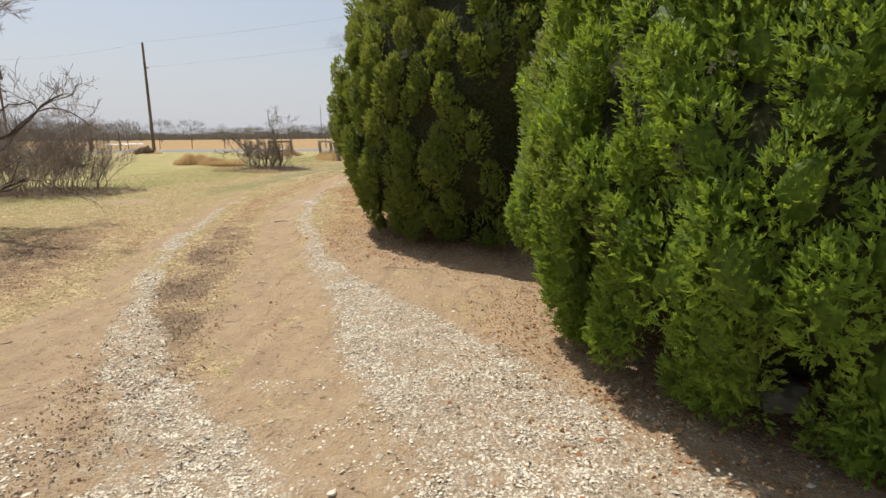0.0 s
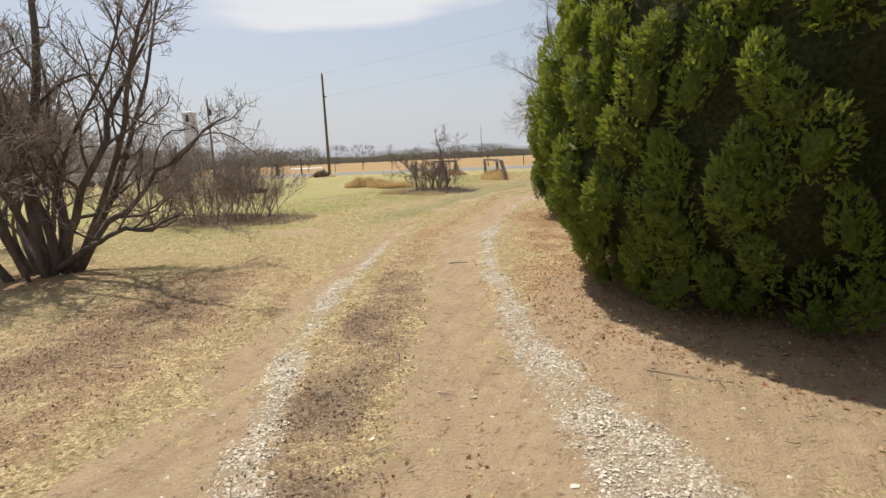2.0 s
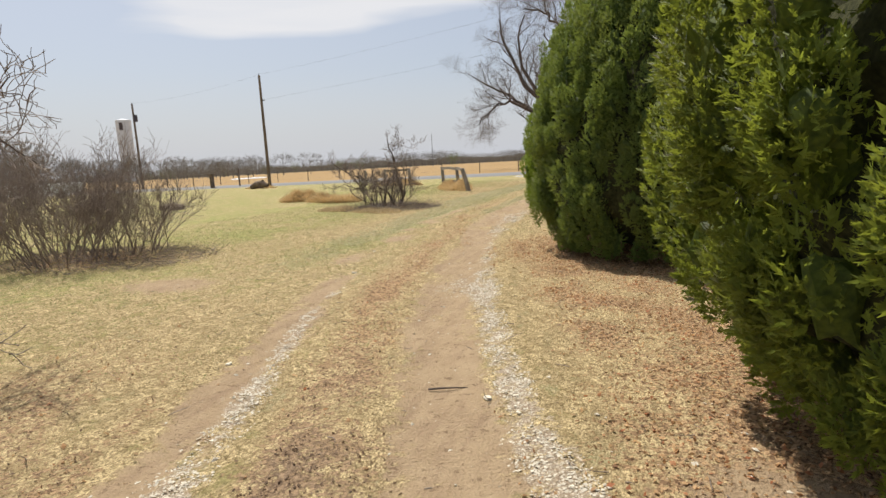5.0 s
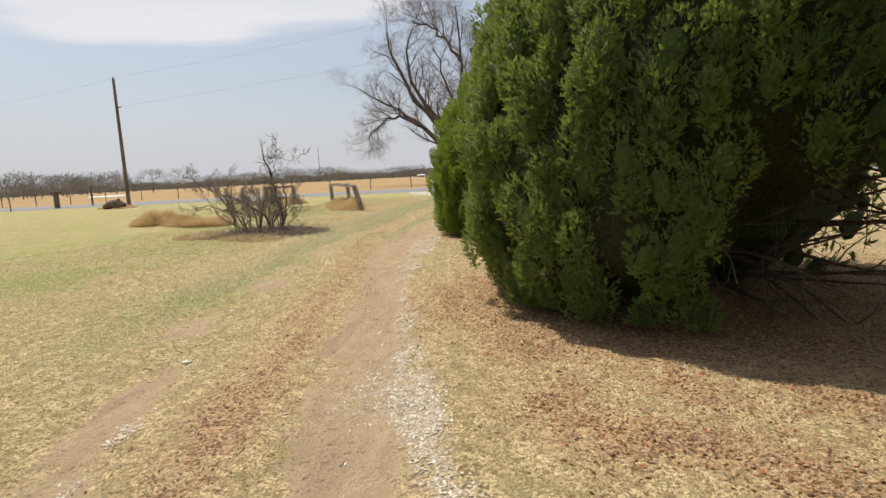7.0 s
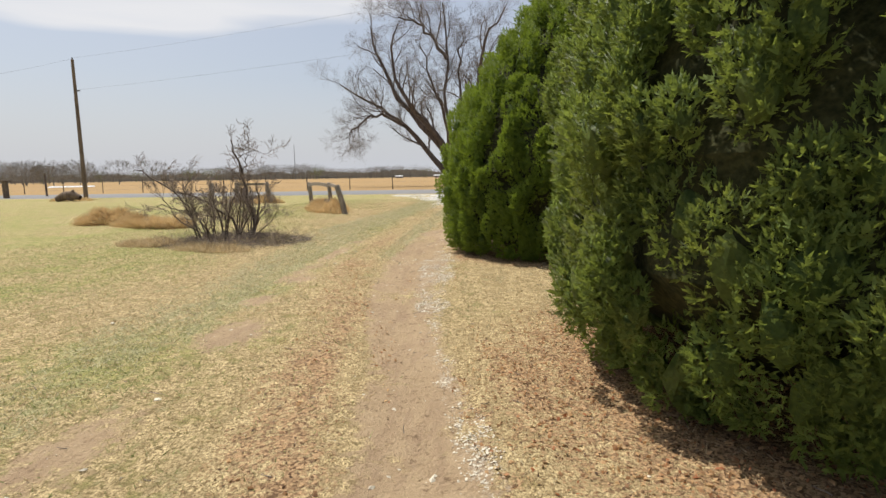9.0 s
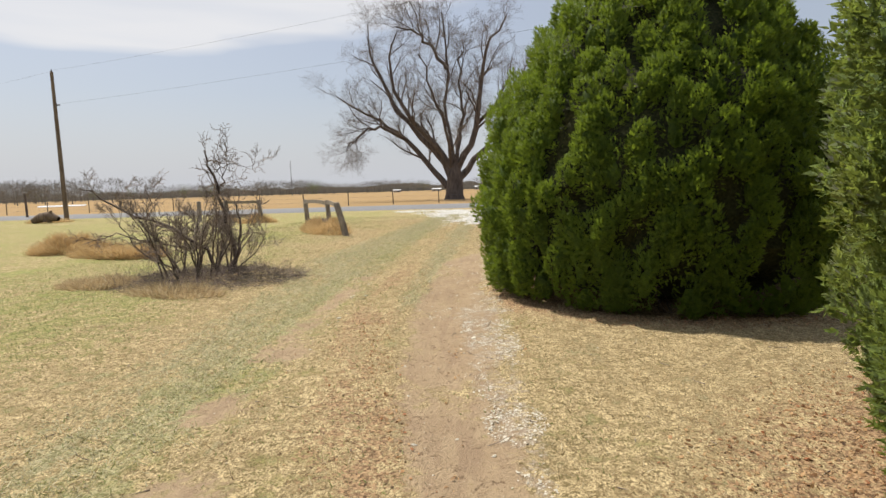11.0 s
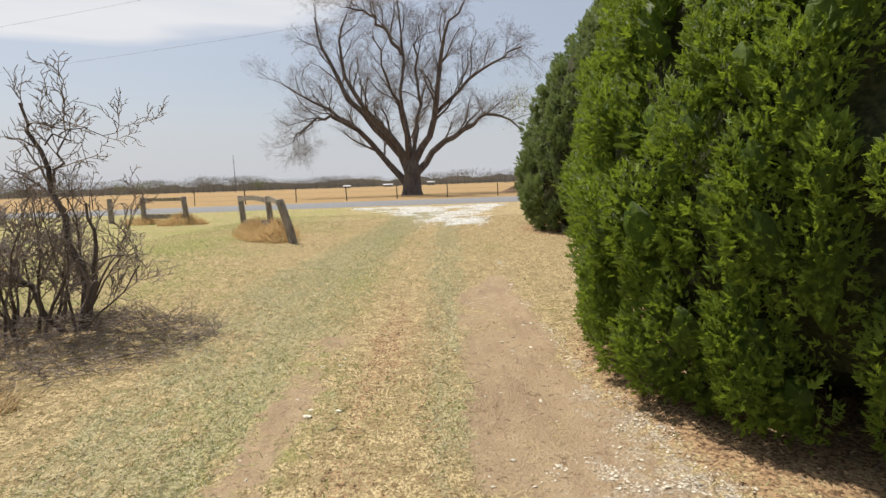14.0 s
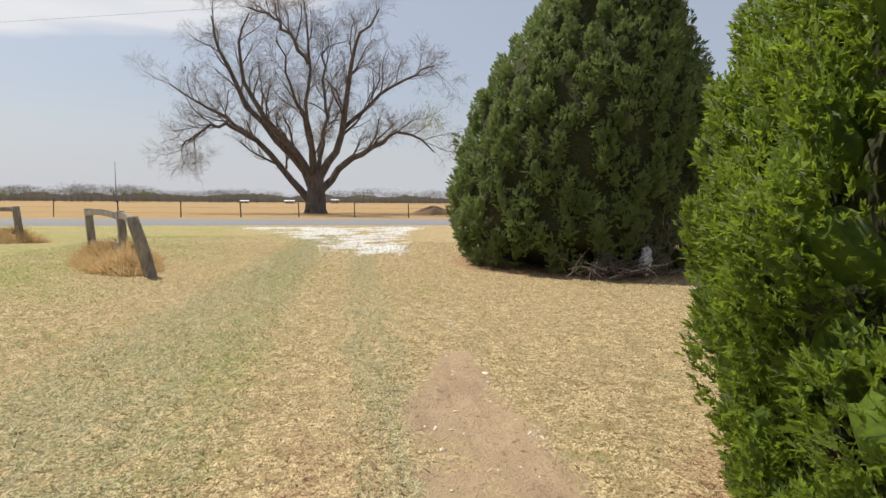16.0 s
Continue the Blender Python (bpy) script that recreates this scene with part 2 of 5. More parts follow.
M_GROVE = plain_mat("hazed_grove_twigs", (0.22, 0.195, 0.185), (0.35, 0.315, 0.30), 0.3, 1, 0, 0.6)
M_WOODS_G = plain_mat("woods_budding", (0.15, 0.18, 0.08), (0.24, 0.28, 0.12), 0.05, 1, 0, 0.6)
M_POLE = bark_mat("pole_wood", (0.10, 0.072, 0.052), (0.24, 0.18, 0.13), 8)
M_POST = bark_mat("weathered_wood", (0.15, 0.125, 0.095), (0.36, 0.31, 0.25), 16)
M_IRON = plain_mat("dark_iron", (0.05, 0.04, 0.035), (0.12, 0.09, 0.07), 20, 0.7)
M_WIRE = plain_mat("grey_wire", (0.10, 0.10, 0.10), (0.2, 0.2, 0.2), 4, 0.6, 0)
M_ROAD = plain_mat("asphalt", (0.17, 0.17, 0.175), (0.25, 0.25, 0.25), 9, 0.9, 0.2)
M_STONE = plain_mat("limestone", (0.39, 0.34, 0.265), (0.74, 0.68, 0.55), 30, 0.9, 0.3, 0.7)
M_STONE_G = plain_mat("grey_gravel", (0.25, 0.21, 0.15), (0.50, 0.44, 0.33), 30, 0.9, 0.3, 0.7)
M_STRAW = blade_mat("dry_grass", (0.32, 0.235, 0.125), (0.60, 0.47, 0.275), (0.70, 0.60, 0.40))
M_CHALK = plain_mat("white_gravel", (0.60, 0.57, 0.50), (0.86, 0.84, 0.78), 30, 0.9, 0.2, 0.7)
M_GREEN = blade_mat("green_grass", (0.18, 0.215, 0.08), (0.36, 0.385, 0.16), (0.56, 0.50, 0.27))
M_BLEACH = blade_mat("bleached_grass", (0.46, 0.42, 0.25), (0.70, 0.64, 0.44), (0.25, 0.28, 0.10))
M_LEAF = blade_mat("dead_leaves", (0.26, 0.145, 0.075), (0.64, 0.42, 0.22), (0.42, 0.17, 0.08))
M_CHIP = blade_mat("dark_litter", (0.11, 0.073, 0.048), (0.23, 0.155, 0.10), (0.34, 0.25, 0.17))
M_TUFT = blade_mat("bunch_grass", (0.46, 0.31, 0.14), (0.64, 0.47, 0.24), (0.72, 0.58, 0.34))
M_ROCK = plain_mat("grey_rock", (0.26, 0.24, 0.20), (0.40, 0.37, 0.31), 12, 0.9, 0.6)
M_SOIL = plain_mat("brown_soil", (0.16, 0.10, 0.06), (0.28, 0.18, 0.11), 6, 1, 0.6)
M_WHITE = plain_mat("white_metal", (0.55, 0.57, 0.58), (0.75, 0.76, 0.77), 2, 0.5, 0)
M_WALL = plain_mat("far_wall", (0.30, 0.29, 0.27), (0.42, 0.40, 0.37), 1, 0.8, 0)
M_TANK = plain_mat("tank_paint", (0.60, 0.63, 0.67), (0.72, 0.75, 0.79), 0.3, 0.6, 0)
M_DARK = plain_mat("dark_paint", (0.06, 0.05, 0.06), (0.12, 0.10, 0.11), 2, 0.6, 0)


# ---- mesh helpers ----
def mesh_from(name, verts, faces, material, attrs=None, smooth=False):
    """One mesh from arrays; faces all with the same number of corners."""
    verts, faces = np.asarray(verts, dtype=np.float32), np.asarray(faces, dtype=np.int32)
    me = bpy.data.meshes.new(name)
    k = faces.shape[1]
    me.vertices.add(len(verts)), me.loops.add(faces.size), me.polygons.add(len(faces))
    me.vertices.foreach_set("co", verts.ravel())
    me.loops.foreach_set("vertex_index", faces.ravel())
    me.polygons.foreach_set("loop_start", np.arange(0, faces.size, k, dtype=np.int32))
    me.polygons.foreach_set("use_smooth", np.full(len(faces), smooth))
    me.update(calc_edges=True)
    me.materials.append(material)
    for key, values in (attrs or {}).items():
        values = np.asarray(values, dtype=np.float32)
        if values.ndim == 2:
            me.attributes.new(key, "FLOAT_VECTOR", "POINT").data.foreach_set("vector", values.ravel())
        else:
            me.attributes.new(key, "FLOAT", "POINT").data.foreach_set("value", values)
    return me


def part(name, me, parent, label=""):
    ob = new(name, me)
    ob.parent = parent
    return tagged(ob, label)


def thing(name, place, label, category, group="", kind=""):
    ob = new(name)
    ob.matrix_basis = pose(*place)
    return tagged(ob, label, category, group, kind)


def bm_part(name, bm, material, parent, label="", smooth=False):
    me = bpy.data.meshes.new(name)
    for f in bm.faces:
        f.smooth = smooth
    bm.to_mesh(me)
    bm.free()
    me.materials.append(material)
    return part(name, me, parent, label)


def box_bm(size, at=(0, 0, 0), bevel=0.0, bm=None, rot=None):
    bm = bm or bmesh.new()
    m = Matrix.Translation(at) @ (rot or Matrix()) @ Matrix.Diagonal((*size, 1))
    made = bmesh.ops.create_cube(bm, size=1, matrix=m)["verts"]
    if bevel:
        edges = list({e for v in made for e in v.link_edges})
        bmesh.ops.bevel(bm, geom=edges, offset=bevel, segments=1, affect="EDGES")
    return bm


class Tubes:
    """Gathers tapered tubes along lines into one mesh."""

    def __init__(self):
        self.groups = {}

    def add(self, pts, radii, sides=5):
        got = self.groups.setdefault((len(pts), sides), ([], []))
        got[0].append(pts), got[1].append(radii)

    def mesh(self, name, material, smooth=True):
        vs, fs, base = [], [], 0
        for (m, sides), (pts, radii) in self.groups.items():
            pts, radii = np.array(pts, float), np.array(radii, float)
            t = np.gradient(pts, axis=1)
            t /= np.linalg.norm(t, axis=2)[..., None] + 1e-9
            ref = np.where(np.abs(t[:, :1, 2:3]) < 0.8, np.array([0.31, 0.17, 0.93]), np.array([0.93, 0.21, 0.1]))
            a = np.cross(t, ref)
            a /= np.linalg.norm(a, axis=2)[..., None] + 1e-9
            b = np.cross(t, a)
            ang = np.arange(sides) * 2 * np.pi / sides
            ring = np.cos(ang)[:, None] * a[:, :, None] + np.sin(ang)[:, None] * b[:, :, None]
            v = pts[:, :, None] + ring * radii[:, :, None, None]
            i, j = np.meshgrid(np.arange(m - 1), np.arange(sides), indexing="ij")
            k = (j + 1) % sides
            f = np.stack([i * sides + j, i * sides + k, (i + 1) * sides + k, (i + 1) * sides + j], -1).reshape(-1, 4)
            f = f[None] + (np.arange(len(pts)) * m * sides)[:, None, None] + base
            vs.append(v.reshape(-1, 3)), fs.append(f.reshape(-1, 4))
            base += len(pts) * m * sides
        return mesh_from(name, np.concatenate(vs), np.concatenate(fs), material, smooth=smooth)


def wander(rng, start, way, length, steps, bend, lift=0.0):
    """A crooked line: points from start along way."""
    kick = rng.normal(0, bend, (steps, 3)).tolist()
    x, y, z = float(start[0]), float(start[1]), float(start[2])
    a, b, c = float(way[0]), float(way[1]), float(way[2])
    q = 1 / (math.sqrt(a * a + b * b + c * c) + 1e-9)
    a, b, c = a * q, b * q, c * q
    step, pts = length / steps, [(x, y, z)]
    for k0, k1, k2 in kick:
        a, b, c = a + k0, b + k1, c + k2 + lift
        q = 1 / (math.sqrt(a * a + b * b + c * c) + 1e-9)
        a, b, c = a * q, b * q, c * q
        x, y, z = x + a * step, y + b * step, z + c * step
        pts.append((x, y, z))
    return np.array(pts), np.array((a, b, c))


def grow(rng, thick, thin, pts, r0, r1, level, spec):
    """Adds a branch along pts and its children. spec, a level: (children, length, spread, bend, lift, steps)."""
    radii = np.linspace(r0, r1, len(pts))
    (thick if level < spec["thin_from"] else thin).add(pts, radii, 6 if r0 > 0.05 else (4 if r0 > 0.012 else 3))
    if level >= len(spec["levels"]):
        return
    count, length, spread, bend, lift, steps = spec["levels"][level]
    for c in range(count):
        u = 0.22 + 0.78 * (c + rng.random_sample()) / count
        x = u * (len(pts) - 1)
        i = min(int(x), len(pts) - 2)
        p = pts[i] + (pts[i + 1] - pts[i]) * (x - i)
        d = pts[i + 1] - pts[i]
        d = d / (math.sqrt(d @ d) + 1e-9)
        n = rng.normal(0, 1, 3)
        side = np.array((d[1] * n[2] - d[2] * n[1], d[2] * n[0] - d[0] * n[2], d[0] * n[1] - d[1] * n[0]))
        side /= math.sqrt(side @ side) + 1e-9
        side[2] += spec.get("up", 0.0)
        way = d + side * spread * (0.7 + 0.6 * rng.random_sample())
        ln = length * (0.55 + 0.75 * rng.random_sample()) * (1.15 - 0.45 * u)
        kid, _ = wander(rng, p, way, ln, steps, bend, lift)
        rr = (r0 + (r1 - r0) * u) * spec.get("ratio", 0.6)
        rr = max(rr, spec["tip"])
        grow(rng, thick, thin, kid, rr, max(rr * 0.4, spec["tip"] * 0.7), level + 1, spec)


# ---- ground ----
def axis(knots):
    """Grid lines from (start, spacing) knots."""
    out = [knots[0][0]]
    for (a, s), (b, s2) in zip(knots, knots[1:]):
        x, step = out[-1], s
        n = max(1, int(round((b - a) / ((s + s2) / 2))))
        w = np.linspace(s, s2, n)
        out.extend((x + np.cumsum(w) * (b - x) / w.sum()).tolist())
    return np.array(out)


def band(x, y, rows, soft):
    """1 between the left and right edges given by rows of (y, left, right), falling to 0 over soft metres."""
    rows = np.array(rows)
    lo, hi = np.interp(y, rows[:, 0], rows[:, 1]), np.interp(y, rows[:, 0], rows[:, 2])
    side = np.clip(np.minimum(x - lo, hi - x) / soft + 0.5, 0, 1)
    ends = np.clip((y - rows[0, 0]) / 0.5 + 1, 0, 1) * np.clip((rows[-1, 0] - y) / 0.5 + 1, 0, 1)
    return side * ends


def lumps(x, y, scale, seed):
    """Smooth noise in the plan, -1 to 1."""
    r, out = np.random.RandomState(seed), 0
    for k in range(7):
        a, ph, f = r.rand() * 6.283, r.rand() * 6.283, (0.6 + 1.1 * r.rand()) * scale
        out = out + np.sin((x * np.cos(a) + y * np.sin(a)) * f + ph + 1.3 * np.sin((x * np.sin(a) - y * np.cos(a)) * f * 0.7 + ph * 2))
    return out / 3.2


GRAVEL_R = [(-4, -1.2, 1.6), (1.0, -0.35, 1.35), (2.2, -0.44, 0.93), (3.0, -0.92, 0.42), (3.5, -1.25, 0.1), (4.3, -1.47, -0.6), (5.3, -2.02, -1.42), (6.6, -2.65, -2.3),
            (7.8, -3.1, -2.8), (8.7, -3.6, -3.25), (9.8, -3.98, -3.74), (11.5, -4.55, -4.25), (12.3, -4.85, -4.42), (13.2, -4.9, -4.7), (14.6, -5.22, -5.0),
            (16, -5.46, -5.3), (18, -5.85, -5.4), (20.5, -6.1, -5.4), (22.6, -5.85, -5.65), (25, -5.84, -5.7), (28.2, -5.75, -5.6)]
GRAVEL_L = [(-4, -1.9, -0.6), (2.0, -1.85, -0.8), (2.7, -2.4, -1.7), (3.6, -3.05, -2.5), (4.4, -3.46, -3.15), (5.3, -4.0, -3.68), (6.1, -4.42, -4.1), (7.6, -5.1, -4.75),
            (9.3, -5.62, -5.38), (10.4, -6.02, -5.86), (11.3, -6.28, -6.12), (12.0, -6.36, -6.25), (12.8, -6.6, -6.5)]
DIRT_R = [(-4, -2.2, -0.2), (2.8, -1.95, -0.9), (3.7, -2.4, -1.35), (5.2, -2.85, -1.95), (6.5, -3.32, -2.6), (7.6, -3.8, -3.05), (9.6, -4.65, -3.95), (11.5, -5.22, -4.5),
          (12.8, -5.52, -4.75), (15.3, -5.86, -5.2), (17.9, -6.42, -5.65), (20.4, -6.64, -5.6), (21.8, -6.63, -5.75), (24.8, -6.58, -5.8), (26.2, -6.1, -5.75)]
DIRT_L = [(-4, -5.5, -1.0), (2.0, -3.6, -1.2), (3.6, -3.9, -2.6), (5.0, -4.3, -3.8), (5.7, -4.6, -4.2), (6.6, -4.9, -4.6), (7.6, -5.3, -4.9), (9.2, -5.86, -5.45), (11.4, -6.55, -6.15), (12.7, -6.82, -6.5)]
BARE_L = [(18.8, -7.95, -7.4), (20.5, -7.9, -7.62), (22, -7.9, -7.6), (23.2, -8.0, -7.57)]
CEDARS = [(2.76, 4.14, 2.82, 5.4), (0.19, 9.18, 3.07, 7.0), (-2.05, 15.26, 2.46, 6.4), (-3.26, 22.12, 2.57, 5.4), (-1.57, 33.56, 3.0, 8.3)]
# crown radius by height
SHAPES = [([0, 0.45, 0.85, 1.4, 1.8, 2.4, 3.5, 4.5, 5.4], [2.35, 2.6, 2.8, 2.82, 2.7, 2.55, 2.1, 1.4, 0.1]),
          ([0, 0.5, 1.1, 1.8, 2.5, 2.8, 3.4, 4.5, 5.7, 7.0], [2.4, 2.78, 3.05, 3.08, 2.98, 2.8, 2.6, 2.1, 1.4, 0.1]),
          ([0, 0.6, 0.8, 2.0, 2.8, 3.4, 4.5, 5.5, 6.4], [2.0, 2.4, 2.46, 2.46, 2.25, 1.85, 1.35, 0.8, 0.1]),
          ([0, 0.4, 1.0, 1.5, 2.4, 3.1, 3.6, 4.0, 4.6, 5.4], [2.35, 2.5, 2.57, 2.57, 2.32, 1.85, 1.55, 1.2, 0.78, 0.1]),
          ([0, 1.0, 2.4, 3.5, 4.4, 5.2, 6.2, 7.2, 8.3], [2.5, 3.0, 2.85, 2.75, 2.3, 1.85, 1.4, 0.9, 0.1])]


def masks(x, y):
    """What covers the ground at x, y: bare earth, gravel, green, litter, far field."""
    n1, n2, n3 = lumps(x, y, 5.0, 3), lumps(x, y, 1.4, 4), lumps(x, y, 13, 5)
    dirt = np.maximum.reduce([band(x, y, DIRT_R, 0.28), band(x, y, DIRT_L, 0.30)])
    dirt = dirt * (0.8 + 0.25 * n1)
    near = np.clip((4.2 - y) / 2.0, 0, 1) * np.clip((x + 4.3) / 0.8, 0, 1)
    dirt = np.maximum(dirt, near * 0.85)
    dirt = np.maximum(dirt, band(x, y, BARE_L, 0.35) * (0.70 + 0.30 * n1))
    for px, py, rx, ry in ((-7.2, 13.9, 0.25, 0.5), (-7.3, 16.1, 0.32, 0.6), (-7.65, 17.5, 0.22, 0.4), (-8.9, 11.9, 0.8, 0.5)):
        dirt = np.maximum(dirt, np.clip(1.4 - np.hypot((x - px) / rx, (y - py) / ry), 0, 1) * 0.8)
    right = np.clip((x - np.interp(y, [0, 5, 9, 13, 20, 30], [0.5, -1.3, -3.4, -4.6, -5.4, -5.6])) / 0.5, 0, 1)
    bare_r = right * np.clip((9.6 - y) / 1.6, 0, 1)
    dirt = np.maximum(dirt, bare_r * (0.78 + 0.25 * n1))
    beside = np.clip((x - np.interp(y, [0, 5, 9], [-0.6, -2.3, -3.9])) / 0.4, 0, 1) * np.clip((8.6 - y) / 1.6, 0, 1)
    dirt = np.maximum(dirt, beside * (0.78 + 0.2 * n1))
    gravel = np.maximum(band(x, y, GRAVEL_R, 0.2), band(x, y, GRAVEL_L, 0.18) * (0.9 + 0.2 * n1))
    n4, n5 = lumps(x, y, 9.0, 33), lumps(x, y, 3.2, 34)
    gravel = np.maximum(gravel, 0.6 * np.maximum(band(x, y, GRAVEL_R, 0.6), band(x, y, GRAVEL_L, 0.5)) * np.clip((6 - y) / 2, 0.45, 1))
    gravel = gravel * np.interp(y, [0, 5, 10, 13, 17, 19, 22, 27], [0.86, 0.98, 0.92, 0.84, 0.68, 0.66, 0.64, 0.58]) * np.clip(0.92 + 0.16 * n4 + 0.12 * n5, 0.4, 1.15)
    gravel = np.maximum(gravel, 0.55 * np.clip(1.3 - np.hypot((x + 4.95) / 0.42, (y - 12.3) / 0.7), 0, 1))
    gravel = np.maximum(gravel, 0.42 * np.clip(1.2 - np.hypot((x + 6.0) / 0.7, (y - 20.4) / 1.0), 0, 1))
    gravel = np.maximum(gravel, 0.43 * near)
    apron_c = np.interp(y, [32, 36, 40, 44, 50], [-5.9, -6.3, -6.1, -6.6, -7.2])
    apron_w = np.interp(y, [32, 34, 37, 42, 46, 50, 51], [0.1, 0.6, 1.3, 2.0, 3.3, 4.6, 4.8])
    apron = np.clip((apron_w - np.abs(x - apron_c)) / 1.2 + 0.4, 0, 1) * np.clip((y - 32) / 3, 0, 1) * np.clip((51.5 - y) / 1.5, 0, 1)
    gravel = np.maximum(gravel, apron * np.clip(0.62 + 0.35 * n2 + 0.35 * n5, 0, 1))
    left_edge = np.interp(y, [0, 6, 12, 20, 30, 40], [-5.5, -6.6, -7.3, -8.6, -9.5, -9.5])
    away = np.clip((left_edge - x) / 3.5, 0, 1)
    green = 0.16 + 0.42 * away * np.clip((y - 7) / 6, 0, 1) + 0.12 * n2 * np.clip((y - 9) / 6, 0, 1)
    strip = np.exp(-((x - np.interp(y, [13, 18, 24, 32, 40], [-7.7, -7.9, -7.95, -8.0, -8.2])) / 0.40) ** 2) * np.clip((y - 12) / 3, 0, 1)
    green = green + 0.34 * strip * np.clip((46 - y) / 8, 0, 1)
    verge = np.clip((y - 40) / 5, 0, 1) * np.clip((53 - y) / 2, 0, 1)
    green = np.maximum(green, 0.42 * verge * np.clip((-5 - x) / 3, 0, 1))
    green = green * (1 - right * 0.85)
    litter = np.zeros_like(x)
    for cx, cy, r, h in CEDARS[:3]:
        d = np.hypot(x - cx - 0.2, y - cy)
        litter = np.maximum(litter, np.clip(1.25 - (d - r * 0.7) / 1.6, 0, 1) * 0.95)
    for cx, cy, r, h in CEDARS[3:]:
        d = np.hypot(x - cx, y - cy)
        litter = np.maximum(litter, np.clip(1.0 - (d - r * 0.9) / 0.6, 0, 1) * 0.8)
    litter = np.maximum(litter, right * np.clip((16.5 - y) / 3, 0, 1) * np.clip((y - 8) / 2, 0, 1) * (0.55 + 0.3 * n1))
    mid_strip = band(x, y, [(-4, -2.6, -1.4), (3, -2.6, -1.9), (5, -3.6, -2.9), (8, -4.7, -3.95), (12, -6.1, -5.4), (20, -7.4, -6.7), (26, -7.6, -6.8)], 0.4)
    litter = np.maximum(litter, mid_strip * np.interp(y, [0, 7, 9, 14, 26], [0.88, 0.92, 0.68, 0.62, 0.35]) * (0.92 + 0.25 * n1))
    outer = np.clip(1 - np.abs(x - np.interp(y, [0, 5, 8, 12], [-5.0, -5.8, -6.8, -8.3])) / 1.9, 0, 1) * np.clip((11 - y) / 4, 0, 1)
    litter = np.maximum(litter, outer * (0.95 + 0.3 * n1))
    litter = np.maximum(litter, np.clip(1.3 - np.hypot((x + 9.7) / 1.9, (y - 7.0) / 1.3), 0, 1) * 0.8)
    litter = np.maximum(litter, np.clip(1.25 - np.hypot((x + 10.9) / 1.9, (y - 23.4) / 1.7), 0, 1) * 0.55)
    litter = np.maximum(litter, np.clip(1.2 - np.hypot((x + 12.4) / 2.8, (y - 13.8) / 2.0), 0, 1) * 0.85)
    u = x - np.interp(y, [0, 3.7, 6.5, 9.6, 12.8, 17.9, 21.8, 30], [-1.2, -1.87, -2.96, -4.3, -5.13, -6.03, -6.2, -6.0])
    lanes = lumps(u, y * 0.10, 10.0, 40) * np.clip((2.6 - np.abs(u + 0.4)) / 0.8, 0, 1) * np.clip((34 - y) / 6, 0, 1)
    litter = litter + 0.30 * np.clip(lanes, 0, 1) * (1 - right)
    dirt = dirt * (1 + 0.22 * lanes) + 0.16 * np.clip(-lanes, 0, 1) * (y < 30)
    far = np.clip((y - 63.2) / 0.6, 0, 1)
    mulch = np.maximum(mid_strip * (0.95 + 0.25 * n1), outer * 0.75) * np.clip((10.5 - y) / 3.5, 0, 1)
    bleach = band(x, y, [(12.5, -8.3, -7.5), (16, -8.6, -7.5), (20, -8.8, -7.75), (26, -9.4, -7.85), (31, -9.0, -7.7), (38, -8.4, -7.2), (44, -8.4, -6.2)], 0.6)
    bleach = np.maximum(bleach, 0.75 * band(x, y, [(21, -6.9, -6.5), (30, -6.9, -6.3), (38, -6.7, -6.0)], 0.35))
    bleach = bleach * np.clip((y - 11) / 8, 0, 1) * (0.85 + 0.3 * n1) * (1 + 0.35 * lanes)
    return [np.clip(m, 0, 1) for m in (dirt, gravel, green, litter, far, mulch, bleach)]


def ground_z(x, y):
    rut = np.maximum(band(x, y, DIRT_R, 0.5), band(x, y, DIRT_L, 0.5) * np.clip((y - 3) / 2, 0, 1))
    fade = np.clip((46 - y) / 8, 0, 1) * np.clip((y + 6) / 4, 0, 1)
    z = -0.035 * rut * fade + 0.010 * lumps(x, y, 6.0, 8) * fade + 0.018 * lumps(x, y, 1.3, 9) * fade
    return z + 0.006 * lumps(x, y, 21, 10) * fade * (np.abs(x + 6) < 9)


def build_ground():
    xs = axis([(-1600, 160), (-60, 6), (-16, 0.5), (-12, 0.13), (3, 0.13), (8, 0.6), (60, 8), (1600, 160)])
    ys = axis([(-1200, 160), (-30, 5), (-3, 0.2), (1.0, 0.12), (28, 0.15), (53, 0.4), (70, 1.5), (260, 20), (2400, 200)])
    gx, gy = np.meshgrid(xs, ys, indexing="ij")
    x, y = gx.ravel(), gy.ravel()
    near = (np.abs(x) < 70) & (y < 70) & (y > -30)
    z = np.where(near, ground_z(x, y), 0)
    m = masks(x, y)
    m[2] = np.where(near | (y > 63), m[2], 0.4)
    nx, ny = len(xs), len(ys)
    i, j = np.meshgrid(np.arange(nx - 1), np.arange(ny - 1), indexing="ij")
    f = np.stack([i * ny + j, (i + 1) * ny + j, (i + 1) * ny + j + 1, i * ny + j + 1], -1).reshape(-1, 4)
    me = mesh_from("ground", np.stack([x, y, z], -1), f, M_GROUND, dict(zip(("dirt", "gravel", "green", "litter", "far", "mulch", "bleach"), m)), True)
    tagged(new("ground", me), "flat farmland of straw-coloured and green grass crossed by a two-rut dirt and gravel drive", "ground", kind="structure")


build_ground()


